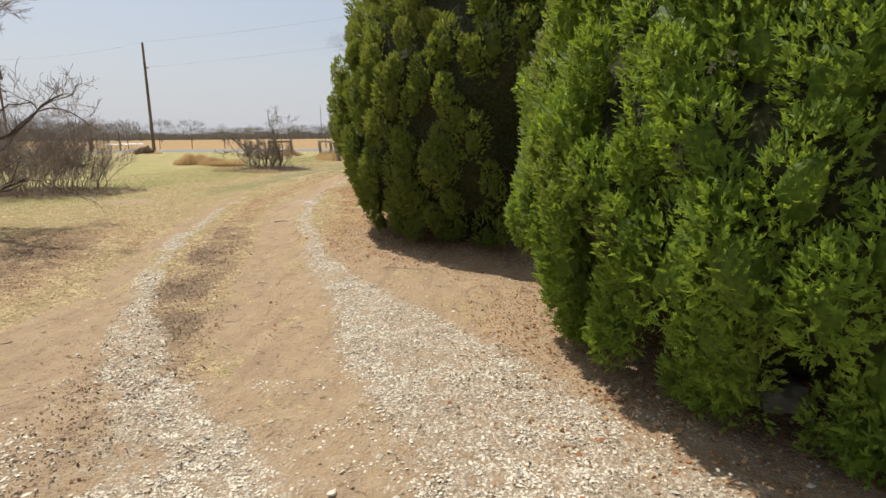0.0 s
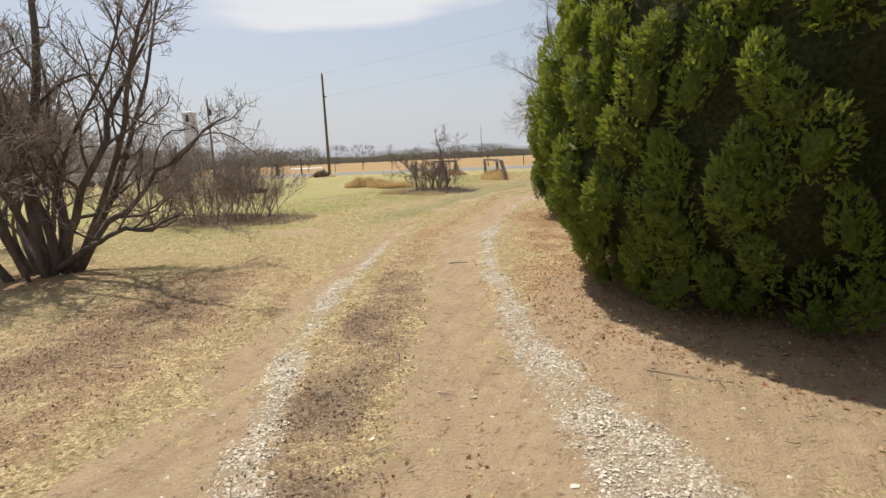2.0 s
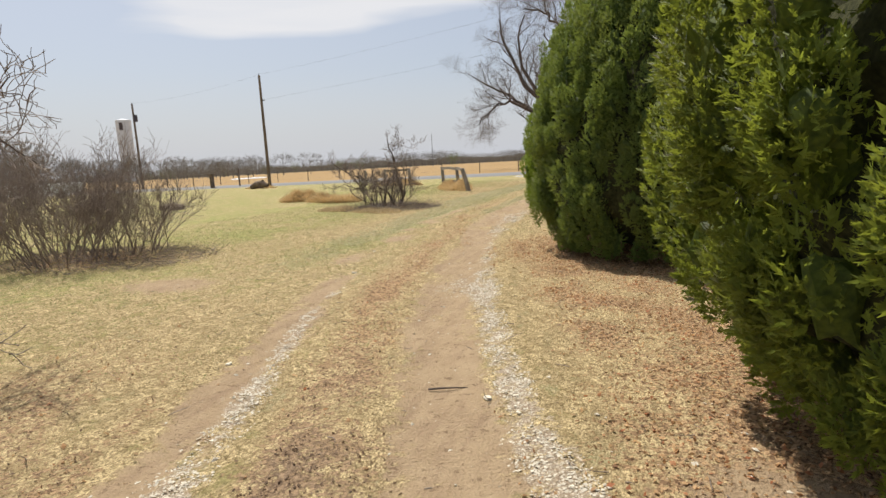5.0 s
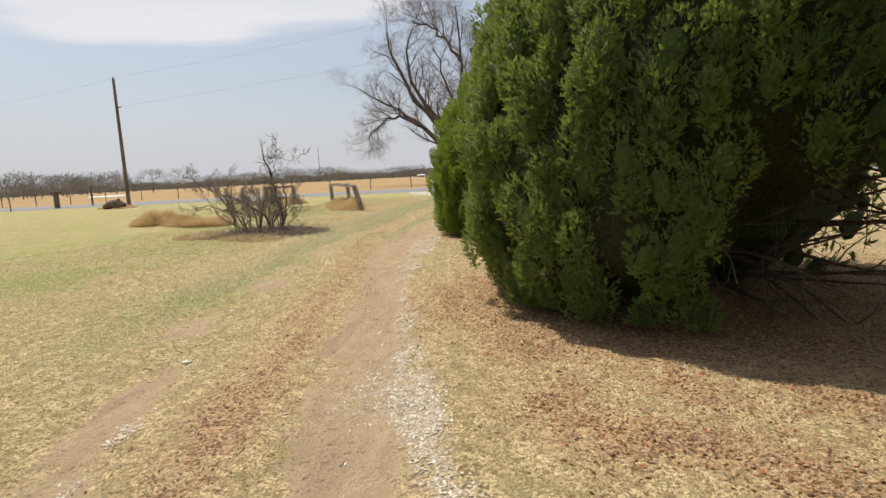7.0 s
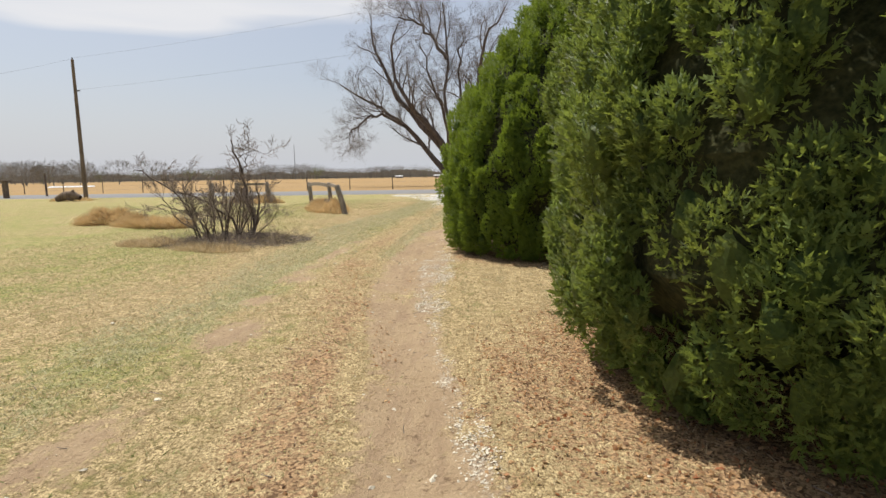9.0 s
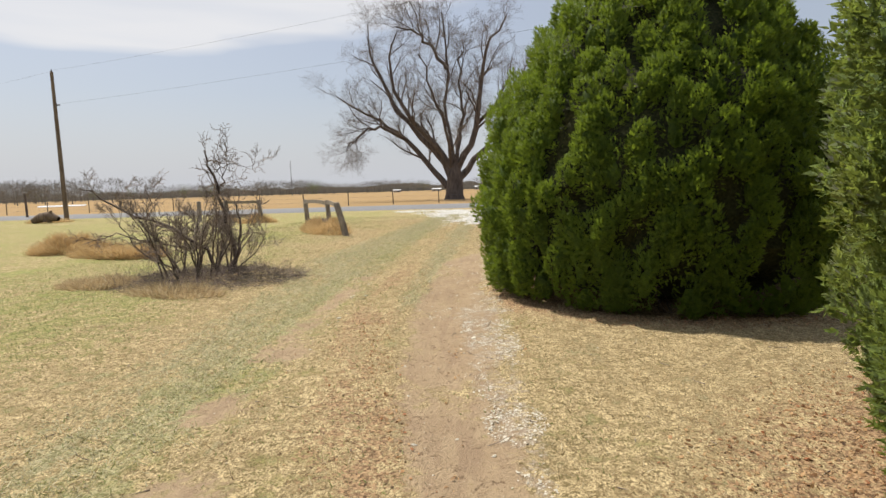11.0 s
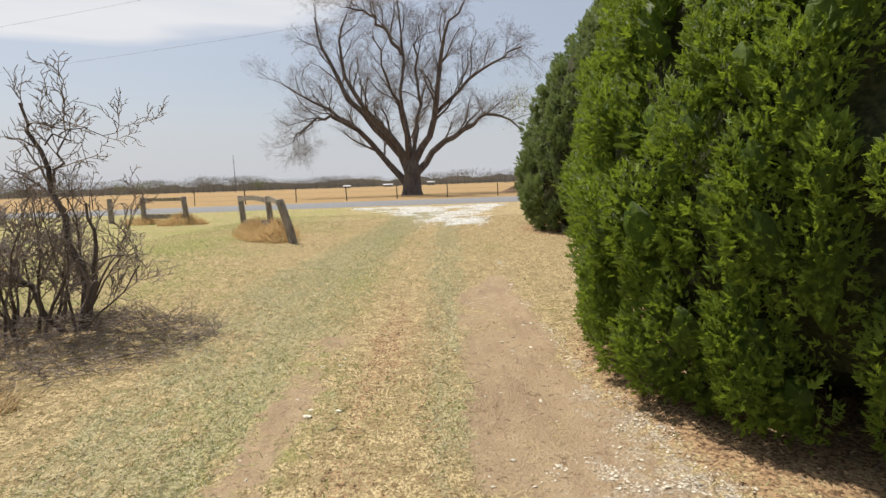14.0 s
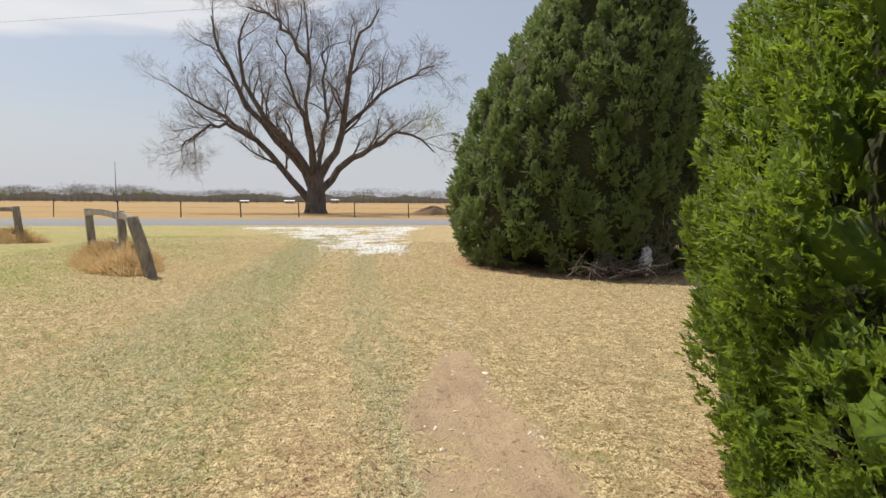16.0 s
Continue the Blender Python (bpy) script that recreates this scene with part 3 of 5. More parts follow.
def build_road():
    xs = np.concatenate([np.linspace(-900, -80, 20), np.linspace(-72, 60, 60), np.linspace(80, 900, 20)])
    rows = []
    for off, z in ((-4.9, -0.02), (-4.7, 0.035), (0, 0.09), (4.7, 0.035), (4.9, -0.02)):
        edge = 0.18 * lumps(xs, xs * 0, 0.9, 21) if off < 0 else 0
        rows.append(np.stack([xs, np.full_like(xs, 57.6) + off + edge, np.full_like(xs, z)], -1))
    v = np.array(rows).transpose(1, 0, 2).reshape(-1, 3)
    i, j = np.meshgrid(np.arange(len(xs) - 1), np.arange(4), indexing="ij")
    f = np.stack([i * 5 + j, (i + 1) * 5 + j, (i + 1) * 5 + j + 1, i * 5 + j + 1], -1).reshape(-1, 4)
    tagged(new("road", mesh_from("road", v, f, M_ROAD, smooth=True)), "grey worn asphalt country road with gravel edges", "road", kind="structure")


build_road()


# ---- cedars ----
def spray_template(seed):
    """A small feathery frond about 1 long: slim shoots set alternately along a bent stalk, fanned nearly in one plane."""
    r = np.random.RandomState(seed)
    v, f = [], []
    for k in range(6):
        u = k / 5
        open_ = (-1 if k % 2 else 1) * (0.75 - 0.6 * u) + r.normal(0, 0.12)
        d = np.array([np.sin(open_), np.cos(open_), 0.30 * r.normal()])
        w = np.cross(d, (0.25 * r.normal(), 0.25 * r.normal(), 1.0))
        w = w / np.linalg.norm(w) * 0.10
        p = np.array([0, 0.50 * u, 0.10 * u * u])
        ln = 0.38 + 0.05 * r.normal()
        n = len(v)
        v += [p - w, p + w, p + d * ln]
        f.append((n, n + 1, n + 2))
    return np.array(v), np.array(f)


SPRAYS = [spray_template(s) for s in (1, 2, 3)]


def ball_template():
    """A small closed ball of 26 corners, to be the leafy core of a lobe."""
    bm = bmesh.new()
    bmesh.ops.create_icosphere(bm, subdivisions=2, radius=1)
    bm.verts.ensure_lookup_table()
    v = np.array([tuple(q.co) for q in bm.verts])
    f = np.array([[q.index for q in face.verts] for face in bm.faces])
    bm.free()
    return v, f


BALL = ball_template()


def place_many(template, pos, along, up, size):
    """Copies of a template (its y along, its z up) as one vertex and face array."""
    tv, tf = template
    y = along / (np.linalg.norm(along, axis=1)[:, None] + 1e-9)
    x = np.cross(y, up)
    x /= np.linalg.norm(x, axis=1)[:, None] + 1e-9
    z = np.cross(x, y)
    v = pos[:, None] + size[:, None, None] * (tv[None, :, 0, None] * x[:, None] + tv[None, :, 1, None] * y[:, None] + tv[None, :, 2, None] * z[:, None])
    f = tf[None] + (np.arange(len(pos)) * len(tv))[:, None, None]
    return v.reshape(-1, 3), f.reshape(-1, 3)


def cedar(which, seed, material, label, open_side=None, lobes_n=560, per=(90, 20), size=0.10, lean=0.0, open_top=1.5, full_to=9.0):
    """A broad evergreen: trunk, limbs, dark inside, crown of sprays in lobes, fuller on the side of the drive and below full_to. open_side: azimuth where the crown is thin and bare."""
    cx, cy, R, H = CEDARS[which]
    shape = SHAPES[which]

    def radius(z):
        return np.interp(z, shape[0], shape[1])

    rng = np.random.RandomState(seed)
    root = thing("cedar_tree", (cx, cy, 0), label, "tree", "cedars along the drive")
    t = Tubes()
    for s in range(3):
        a = rng.rand() * 6.28
        pts, _ = wander(rng, (0.12 * math.cos(a), 0.12 * math.sin(a), -0.1), (0.12 * math.cos(a), 0.12 * math.sin(a), 1), H * 0.8, 9, 0.05)
        t.add(pts, np.linspace(0.13, 0.03, len(pts)), 8)
    part("trunk", t.mesh("trunk", M_CTRUNK), root, "shaggy brown cedar trunk")
    t = Tubes()
    for k in range(110):
        z = 0.15 + rng.rand() ** 1.2 * (H - 1.2)
        a = rng.rand() * 6.28 if open_side is None or k < 45 else open_side + rng.normal(0, 0.6)
        r = float(radius(z))
        ln = r * (0.8 if open_side is None or abs((a - open_side + 3.14) % 6.28 - 3.14) > 0.8 or z > open_top else 0.95)
        pts, d = wander(rng, (0, 0, z * 0.75), (math.cos(a), math.sin(a), 0.1), ln, 8, 0.10, -0.01)
        t.add(pts, np.linspace(0.030, 0.007, len(pts)), 4)
        for q in range(5):
            i = rng.randint(3, 8)
            kid, _ = wander(rng, pts[i], d + rng.normal(0, 0.6, 3), 0.35 + 0.3 * rng.rand(), 4, 0.2)
            t.add(kid, np.linspace(0.008, 0.003, len(kid)), 3)
    part("branching", t.mesh("limbs", M_CTRUNK), root, "bare brown inner limbs")
    # inner shade painted on an uneven dead-twig hull, drawn in towards the ground
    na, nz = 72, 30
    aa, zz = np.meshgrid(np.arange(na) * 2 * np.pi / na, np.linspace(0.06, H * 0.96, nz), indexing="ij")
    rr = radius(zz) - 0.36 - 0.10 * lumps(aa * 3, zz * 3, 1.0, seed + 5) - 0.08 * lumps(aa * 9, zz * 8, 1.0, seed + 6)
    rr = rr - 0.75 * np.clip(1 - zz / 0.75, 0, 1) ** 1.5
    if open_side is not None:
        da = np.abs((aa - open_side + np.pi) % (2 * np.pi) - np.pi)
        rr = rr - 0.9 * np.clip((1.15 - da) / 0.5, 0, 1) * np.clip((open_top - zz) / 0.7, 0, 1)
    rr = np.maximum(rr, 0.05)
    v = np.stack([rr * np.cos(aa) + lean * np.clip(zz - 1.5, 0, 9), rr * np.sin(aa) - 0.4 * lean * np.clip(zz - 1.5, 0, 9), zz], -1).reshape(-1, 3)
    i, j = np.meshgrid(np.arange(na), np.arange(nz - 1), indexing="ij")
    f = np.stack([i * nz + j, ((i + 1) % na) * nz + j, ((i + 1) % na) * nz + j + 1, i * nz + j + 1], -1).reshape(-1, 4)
    part("inner_mass", mesh_from("inner_shade_hull", v, f, M_INNER), root, "dense dark dead twigs inside the crown")
    # lobes of sprays on the shell
    zs = np.linspace(0, H - 0.05, 400)
    cum = np.cumsum(radius(zs) + 0.25)
    n = lobes_n
    z = np.interp((np.arange(n) + 0.5) / n * cum[-1], cum, zs) + rng.normal(0, 0.05, n)
    a = np.arange(n) * 2.399963 + rng.normal(0, 0.09, n)
    z, r = np.clip(z, 0.02, H - 0.05), radius(z)
    if open_side is not None:
        da = np.abs((a - open_side + np.pi) % (2 * np.pi) - np.pi)
        ok = ~((da < 0.98) & (z < open_top + rng.normal(0, 0.25, n)) & (rng.rand(n) < 0.9))
        a, z, r = a[ok], z[ok], r[ok]
        n = len(z)
    size_l = (0.14 + 0.13 * rng.rand(n)) * (560 / lobes_n) ** 0.5
    deep = np.clip(rng.normal(0, 0.06, n), -0.10, 0.25)
    r = np.maximum(r - size_l - 0.06 - deep, 0.02)
    lc = np.stack([r * np.cos(a) + lean * np.clip(z - 1.5, 0, 9), r * np.sin(a) - 0.4 * lean * np.clip(z - 1.5, 0, 9), z], -1)
    out = np.stack([np.cos(a), np.sin(a), 0.30 + 0.5 * z / H], -1)
    out /= np.linalg.norm(out, axis=1)[:, None]
    side = out @ np.array([-0.8, -0.6, 0]) > -0.42
    tall = 1.5 + 0.8 * rng.rand(n)
    tilt = out * np.array([1, 1, 0]) * 0.35 + rng.normal(0, 0.18, (n, 3)) + (0, 0, 1)
    tilt /= np.linalg.norm(tilt, axis=1)[:, None]
    # leafy cores of the lobes, toned darkest: shade between sprays put into colour
    bv, bf = BALL
    k = 1 + 0.16 * rng.normal(0, 1, (n, len(bv)))
    cv = bv[None] * k[:, :, None] * (size_l * 0.42)[:, None, None]
    cv = cv + (cv @ tilt[:, :, None]) * tilt[:, None, :] * (tall - 1)[:, None, None] + lc[:, None]
    cv[:, :, 2] = np.maximum(cv[:, :, 2], 0.05)
    swell = [(out[:, None] * (1, 1, 0.3) + bv[None] * 0.6).reshape(-1, 3)]
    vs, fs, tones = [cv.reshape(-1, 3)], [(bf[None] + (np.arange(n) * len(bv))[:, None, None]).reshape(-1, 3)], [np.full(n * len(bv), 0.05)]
    base = n * len(bv)
    high = side & (z > full_to)
    face = out * (1, 1, 0.35)
    lobe = np.repeat(np.arange(n), np.where(high, int(per[0] * 0.16), np.where(side, *per)))
    q = rng.normal(0, 1, (len(lobe), 3))
    q /= np.linalg.norm(q, axis=1)[:, None]
    dirs = out[lobe] * 0.55 + q
    flip = (dirs * out[lobe]).sum(1) < 0.1
    dirs[flip] -= 1.6 * (dirs[flip] * out[lobe][flip]).sum(1)[:, None] * out[lobe][flip]
    dirs /= np.linalg.norm(dirs, axis=1)[:, None]
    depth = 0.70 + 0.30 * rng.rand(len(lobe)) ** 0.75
    off = dirs * (size_l[lobe] * depth)[:, None]
    pos = lc[lobe] + off + tilt[lobe] * ((off * tilt[lobe]).sum(1) * (tall[lobe] - 1))[:, None]
    pos[:, 2] = np.maximum(pos[:, 2], 0.04 + 0.12 * rng.rand(len(lobe)))
    along = dirs * 0.7 + tilt[lobe] * 0.55 + rng.normal(0, 0.32, pos.shape)
    up = rng.normal(0, 1, pos.shape)
    sz = size * (0.6 + 0.8 * rng.rand(len(pos)))
    sz[~side[lobe]] *= 2.6
    sz[high[lobe]] *= 2.4
    stray = rng.rand(len(pos)) < 0.035
    sz[stray] *= 1.6
    tone_l = rng.rand(n)
    pick = rng.randint(0, 3, len(pos))
    for k in range(3):
        mk = pick == k
        v, f = place_many(SPRAYS[k], pos[mk] - 0.25 * sz[mk][:, None] * along[mk], along[mk], up[mk], sz[mk])
        vs.append(v), fs.append(f + base)
        # self-shade put into tone: inner sprays darker, outer sprays and tips lighter
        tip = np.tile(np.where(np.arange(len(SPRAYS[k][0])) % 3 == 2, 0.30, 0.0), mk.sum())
        shade_tone = 0.40 * tone_l[lobe[mk]] + 0.9 * (depth[mk] - 0.70) + 0.15 * rng.rand(mk.sum())
        tones.append(np.clip(np.repeat(shade_tone, len(SPRAYS[k][0])) + tip, 0, 1))
        swell.append(np.repeat(face[lobe[mk]] + 0.45 * dirs[mk] + 0.1 * along[mk], len(SPRAYS[k][0]), axis=0))
        base += len(v)
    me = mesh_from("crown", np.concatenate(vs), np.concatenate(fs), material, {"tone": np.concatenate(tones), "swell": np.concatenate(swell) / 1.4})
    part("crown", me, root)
    return root


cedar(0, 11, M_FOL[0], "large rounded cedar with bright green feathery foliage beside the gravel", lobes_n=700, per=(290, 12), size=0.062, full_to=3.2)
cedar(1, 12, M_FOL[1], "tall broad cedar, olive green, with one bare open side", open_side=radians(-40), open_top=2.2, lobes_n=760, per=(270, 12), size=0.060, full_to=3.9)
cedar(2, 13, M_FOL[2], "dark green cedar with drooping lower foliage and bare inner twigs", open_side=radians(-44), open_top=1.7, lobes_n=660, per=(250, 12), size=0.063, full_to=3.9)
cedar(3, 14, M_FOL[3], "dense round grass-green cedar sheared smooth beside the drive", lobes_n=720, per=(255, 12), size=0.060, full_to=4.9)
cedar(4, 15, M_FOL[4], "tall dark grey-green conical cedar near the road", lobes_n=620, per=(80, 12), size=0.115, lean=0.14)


# ---- bare trees and shrubs ----
def big_tree():
    rng = np.random.RandomState(31)
    root = thing("bare_tree", (-9.2, 80.3, 0), "huge wide-spreading leafless tree with a forked dark trunk beyond the road", "tree")
    wood, twigs = Tubes(), Tubes()
    trunk = np.array([(0, 0, -0.2), (0, 0, 0.5), (0.05, 0, 1.8), (0.08, 0, 3.0), (0.1, 0.1, 4.2)])
    t = Tubes()
    t.add(trunk, [1.35, 1.08, 0.98, 0.85, 0.6], 12)
    part("trunk", t.mesh("trunk", M_BARK), root, "thick dark furrowed trunk")
    limbs = [((-0.4, 1.0), (-2.9, 4.4), (-6.2, 7.8), (-9.1, 9.9), (-14.2, 12.6)),
             ((-5.6, 7.2), (-8.4, 8.8), (-10.6, 8.0), (-12.2, 6.2)),
             ((-0.4, 2.6), (-2.6, 6.8), (-7.4, 11.6), (-9.3, 16.7), (-10.4, 19.6)),
             ((-0.3, 3.4), (-1.5, 6.1), (-5.7, 10.2), (-7.2, 15.0), (-5.6, 18.6)),
             ((0.1, 4.2), (-0.9, 10.9), (-0.3, 16.7), (-1.0, 21.6)),
             ((-0.5, 15.0), (-2.9, 18.4), (-5.9, 19.6)),
             ((0.3, 4.2), (1.2, 9.2), (0.9, 14.2), (1.4, 18.6)),
             ((0.4, 3.6), (2.6, 7.8), (3.5, 12.2), (3.9, 17.0), (6.4, 20.2)),
             ((0.4, 2.2), (3.3, 5.8), (6.5, 7.0), (8.6, 9.2), (12.4, 6.6)),
             ((3.0, 8.8), (5.3, 10.9), (8.4, 13.6), (12.0, 14.8)),
             ((0.2, 3.2), (0.8, 9.0), (2.2, 14.5)), ((-0.1, 3.2), (-0.8, 9.0), (-2.8, 14.8))]
    spec = dict(levels=[(11, 4.3, 0.75, 0.15, 0.05, 7), (8, 2.3, 0.8, 0.18, 0.03, 4), (7, 1.2, 0.9, 0.2, 0.0, 3), (2, 0.8, 0.8, 0.22, -0.02, 2)],
                thin_from=2, tip=0.008, ratio=0.42, up=0.15)
    for k, pts in enumerate(limbs):
        run = np.linspace(0, 1, len(pts))
        pts = np.array([(q[0], (6.5, -6.5)[k % 2] * u * (0.3 if k < 10 else 1.3), q[1]) for q, u in zip(pts, run)])
        x = np.linspace(0, len(pts) - 1, 12)
        line = np.stack([np.interp(x, np.arange(len(pts)), pts[:, k]) for k in range(3)], -1)
        line[1:-1] = (line[:-2] + line[1:-1] * 2 + line[2:]) / 4
        line[1:] += rng.normal(0, 0.16, (11, 3))
        grow(rng, wood, twigs, line, (0.44, 0.24)[len(pts) < 5], 0.07, 0, spec)
    part("branching", wood.mesh("limbs", M_BARK), root, "long dark spreading limbs")
    part("twig_spread", twigs.mesh("twigs", M_TWIG), root, "fine grey leafless twigs")
    buds_v = rng.normal(0, 1, (900, 3)) * (1.0, 1.0, 1.1) + (12.0, 0.5, 9.6)
    q = place_many((np.array([(-0.5, 0, 0), (0.5, 0, 0), (0, 1.2, 0.0)]), np.array([(0, 1, 2)])), buds_v, rng.normal(0, 1, buds_v.shape), rng.normal(0, 1, buds_v.shape), np.full(900, 0.10))
    part("new_leaves", mesh_from("new_leaves", *q, M_GREEN), root, "first pale green leaves at a branch end")


big_tree()


def shrub(name, place, label, seed, stems, spec, r0=0.045, spread=0.4, length=3.0, base=0.5, extra=(), smat=None, tmat=None):
    rng = np.random.RandomState(seed)
    root = thing(name, place, label, "shrub")
    thick, thin = Tubes(), Tubes()
    for s in range(stems):
        a = 6.283 * (s + rng.rand()) / stems
        rad = base * math.sqrt(rng.rand())
        start = (rad * math.cos(a), rad * math.sin(a), -0.05)
        tilt = spread * (0.35 + rng.rand())
        pts, _ = wander(rng, start, (tilt * math.cos(a), tilt * math.sin(a), 1), length * (0.7 + 0.5 * rng.rand()), 10, 0.12, 0.01)
        grow(rng, thick, thin, pts, r0 * (0.6 + 0.7 * rng.rand()), r0 * 0.25, 0, spec)
    for line, rr in extra:
        pts = np.array(line, float)
        x = np.linspace(0, len(pts) - 1, 11)
        pts = np.stack([np.interp(x, np.arange(len(pts)), pts[:, k]) for k in range(3)], -1)
        pts[1:] += rng.normal(0, 0.035, (10, 3))
        grow(rng, thick, thin, pts, rr, rr * 0.3, 0, spec)
    if thick.groups:
        part("trunk", thick.mesh("stems", smat or M_SHRUB), root, "dark crooked stems")
    part("twig_spread", thin.mesh("twigs", tmat or M_SHTWIG), root, "fine tangled leafless twigs")
    return root


shrub("bare_shrub", (-9.75, 7.3, 0), "tall many-stemmed leafless shrub with dark grey trunks on straw-littered ground", 41, 12,
      dict(levels=[(10, 1.15, 0.85, 0.26, 0.03, 6), (7, 0.55, 0.9, 0.28, 0.03, 4), (5, 0.24, 0.9, 0.28, 0.02, 3)], thin_from=2, tip=0.0045, ratio=0.55, up=0.40),
      r0=0.07, spread=0.40, length=4.2, base=0.45,
      extra=(((( 0.1, 0, 0), (0.5, 0.3, 1.0), (0.9, 0.6, 1.9), (1.1, 0.7, 2.6), (1.5, 0.9, 3.2)), 0.07),
             (((0.2, 0.1, 0), (0.9, 0.6, 0.9), (1.3, 1.0, 1.4), (1.6, 1.6, 1.9), (1.7, 2.1, 2.2)), 0.05),
             (((0.2, 0, 0.1), (0.9, 0.3, 0.55), (1.5, 0.5, 0.62), (2.0, 0.7, 0.85)), 0.05),
             (((0, 0, 0), (-0.3, 0.1, 1.6), (0.1, 0.2, 2.8), (0.0, 0.4, 4.2), (0.3, 0.6, 5.2)), 0.085)))
shrub("bare_shrub", (-13.6, 9.5, 0), "leafless grey shrub among dead stems", 42, 10,
      dict(levels=[(8, 1.1, 0.7, 0.17, 0.03, 6), (6, 0.55, 0.85, 0.22, 0.03, 4), (4, 0.25, 0.9, 0.25, 0.02, 3)], thin_from=1, tip=0.005, ratio=0.5, up=0.2), r0=0.04, spread=0.4, length=3.2, base=0.8)
for bx, by, bh, sd in ((-12.6, 13.3, 2.2, 43), (-13.9, 14.2, 2.4, 44), (-12.3, 14.4, 1.6, 45), (-15.4, 13.6, 2.7, 46)):
    shrub("thicket_shrub", (bx, by, 0), "dense brown leafless thicket of thin upright stems", sd, 34,
          dict(levels=[(9, 0.75, 0.6, 0.17, 0.04, 5), (6, 0.35, 0.8, 0.22, 0.03, 3)], thin_from=1, tip=0.0035, ratio=0.6, up=0.25), r0=0.012, spread=0.55, length=bh * 0.85, base=0.75, smat=M_SHTWIG)
shrub("bare_shrub", (-11.05, 23.85, 0), "dark leafless shrub with a leaning limb over brown debris", 47, 26,
      dict(levels=[(7, 0.45, 0.6, 0.22, 0.03, 5), (5, 0.24, 0.8, 0.24, 0.03, 4), (3, 0.12, 0.9, 0.25, 0.0, 3)], thin_from=1, tip=0.0045, ratio=0.55, up=0.2),
      r0=0.019, spread=0.5, length=1.35, base=0.6,
      extra=((((0.45, 0, 0), (0.1, -0.1, 0.65), (-0.7, -0.2, 1.05), (-1.5, -0.3, 1.45), (-1.9, -0.4, 1.7)), 0.036),
             (((0.6, 0.1, 0), (0.62, 0.1, 0.8), (0.45, 0.1, 1.4), (0.3, 0.1, 1.9), (0.25, 0.1, 2.3)), 0.045),
             (((0.6, 0, 0), (0.8, 0.1, 0.6), (0.78, 0.1, 1.3)), 0.04),
             (((0.2, 0, 0.5), (-0.9, -0.2, 0.7), (-1.4, -0.3, 0.85), (-1.9, -0.3, 0.8)), 0.016),
             (((-0.3, 0, 0), (-0.8, 0.1, 0.6), (-1.3, 0.1, 1.1), (-1.5, 0.2, 1.5)), 0.02),
             (((-0.5, 0.2, 0), (-1.2, 0.2, 0.4), (-1.5, 0.1, 0.9), (-1.8, 0.2, 1.2)), 0.018),
             (((-0.2, -0.2, 0), (-0.7, -0.2, 0.7), (-0.8, -0.3, 1.2), (-0.7, -0.2, 1.7)), 0.02),
             (((0.4, 0.1, 1.5), (0.6, 0.1, 1.9), (0.62, 0.1, 2.35)), 0.018),
             (((0.4, 0.1, 1.9), (0.8, 0.1, 2.02), (1.2, 0.2, 2.08)), 0.010)))


# ---- fences, poles, far things ----
def round_post(parent, place, h, r, material, name="post", lean=(0, 0), label=""):
    t = Tubes()
    top = np.array([lean[0], lean[1], h])
    t.add([np.array([0, 0, -0.15]), top * 0.33, top * 0.66, top, top + (0, 0, 0.02), top + (0, 0, 0.021)], [r, r * 0.98, r * 0.95, r * 0.93, r * 0.75, 0.001], 10)
    ob = part(name, t.mesh(name, material), parent, label)
    ob.location = place
    return ob


def rail(parent, a, b, h, thick, material, sag=0.0):
    a, b = Vector(a), Vector(b)
    bm = bmesh.new()
    n = 7
    d = (b - a).normalized()
    side = Vector((-d.y, d.x, 0)).normalized() * thick / 2
    up = Vector((0, 0, h / 2))
    rings = []
    for k in range(n):
        u = k / (n - 1)
        p = a.lerp(b, u) + Vector((0, 0, -sag * 4 * u * (1 - u)))
        rings.append([bm.verts.new(p + s) for s in (side + up, side - up, -side - up, -side + up)])
    for r0, r1 in zip(rings, rings[1:]):
        for k in range(4):
            bm.faces.new((r0[k], r0[(k + 1) % 4], r1[(k + 1) % 4], r1[k]))
    bm.faces.new(rings[0][::-1]), bm.faces.new(rings[-1])
    bmesh.ops.recalc_face_normals(bm, faces=bm.faces)
    return bm_part("rail", bm, material, parent)


fe = thing("wooden_fence", (-10.67, 32.2, 0), "short leaning weathered wooden fence with grey rails in dry grass", "fence")
round_post(fe, (0.33, 0.05, 0), 1.08, 0.115, M_POST, lean=(-0.30, 0.0))
round_post(fe, (-0.70, 1.8, 0), 1.14, 0.09, M_POST, lean=(-0.08, 0))
round_post(fe, (-2.42, 4.6, 0), 1.14, 0.10, M_POST, lean=(-0.08, 0))
rail(fe, (-0.78, 1.72, 1.04), (-2.5, 4.5, 1.04), 0.14, 0.04, M_POST, -0.06)
rail(fe, (-0.70, 1.72, 0.42), (-2.42, 4.5, 0.28), 0.15, 0.04, M_POST, 0.0)
rail(fe, (0.05, -0.03, 0.98), (-0.76, 1.7, 1.06), 0.13, 0.04, M_POST, -0.05)
fw = thing("wooden_fence", (-16.85, 40.9, 0), "weathered wooden fence panel of two grey rails between round posts", "fence")
round_post(fw, (0.1, 0, 0), 1.13, 0.11, M_POST, lean=(-0.10, 0))
round_post(fw, (-2.35, 1.4, 0), 1.13, 0.11, M_POST)
round_post(fw, (-4.6, 2.9, 0), 1.10, 0.12, M_POST)
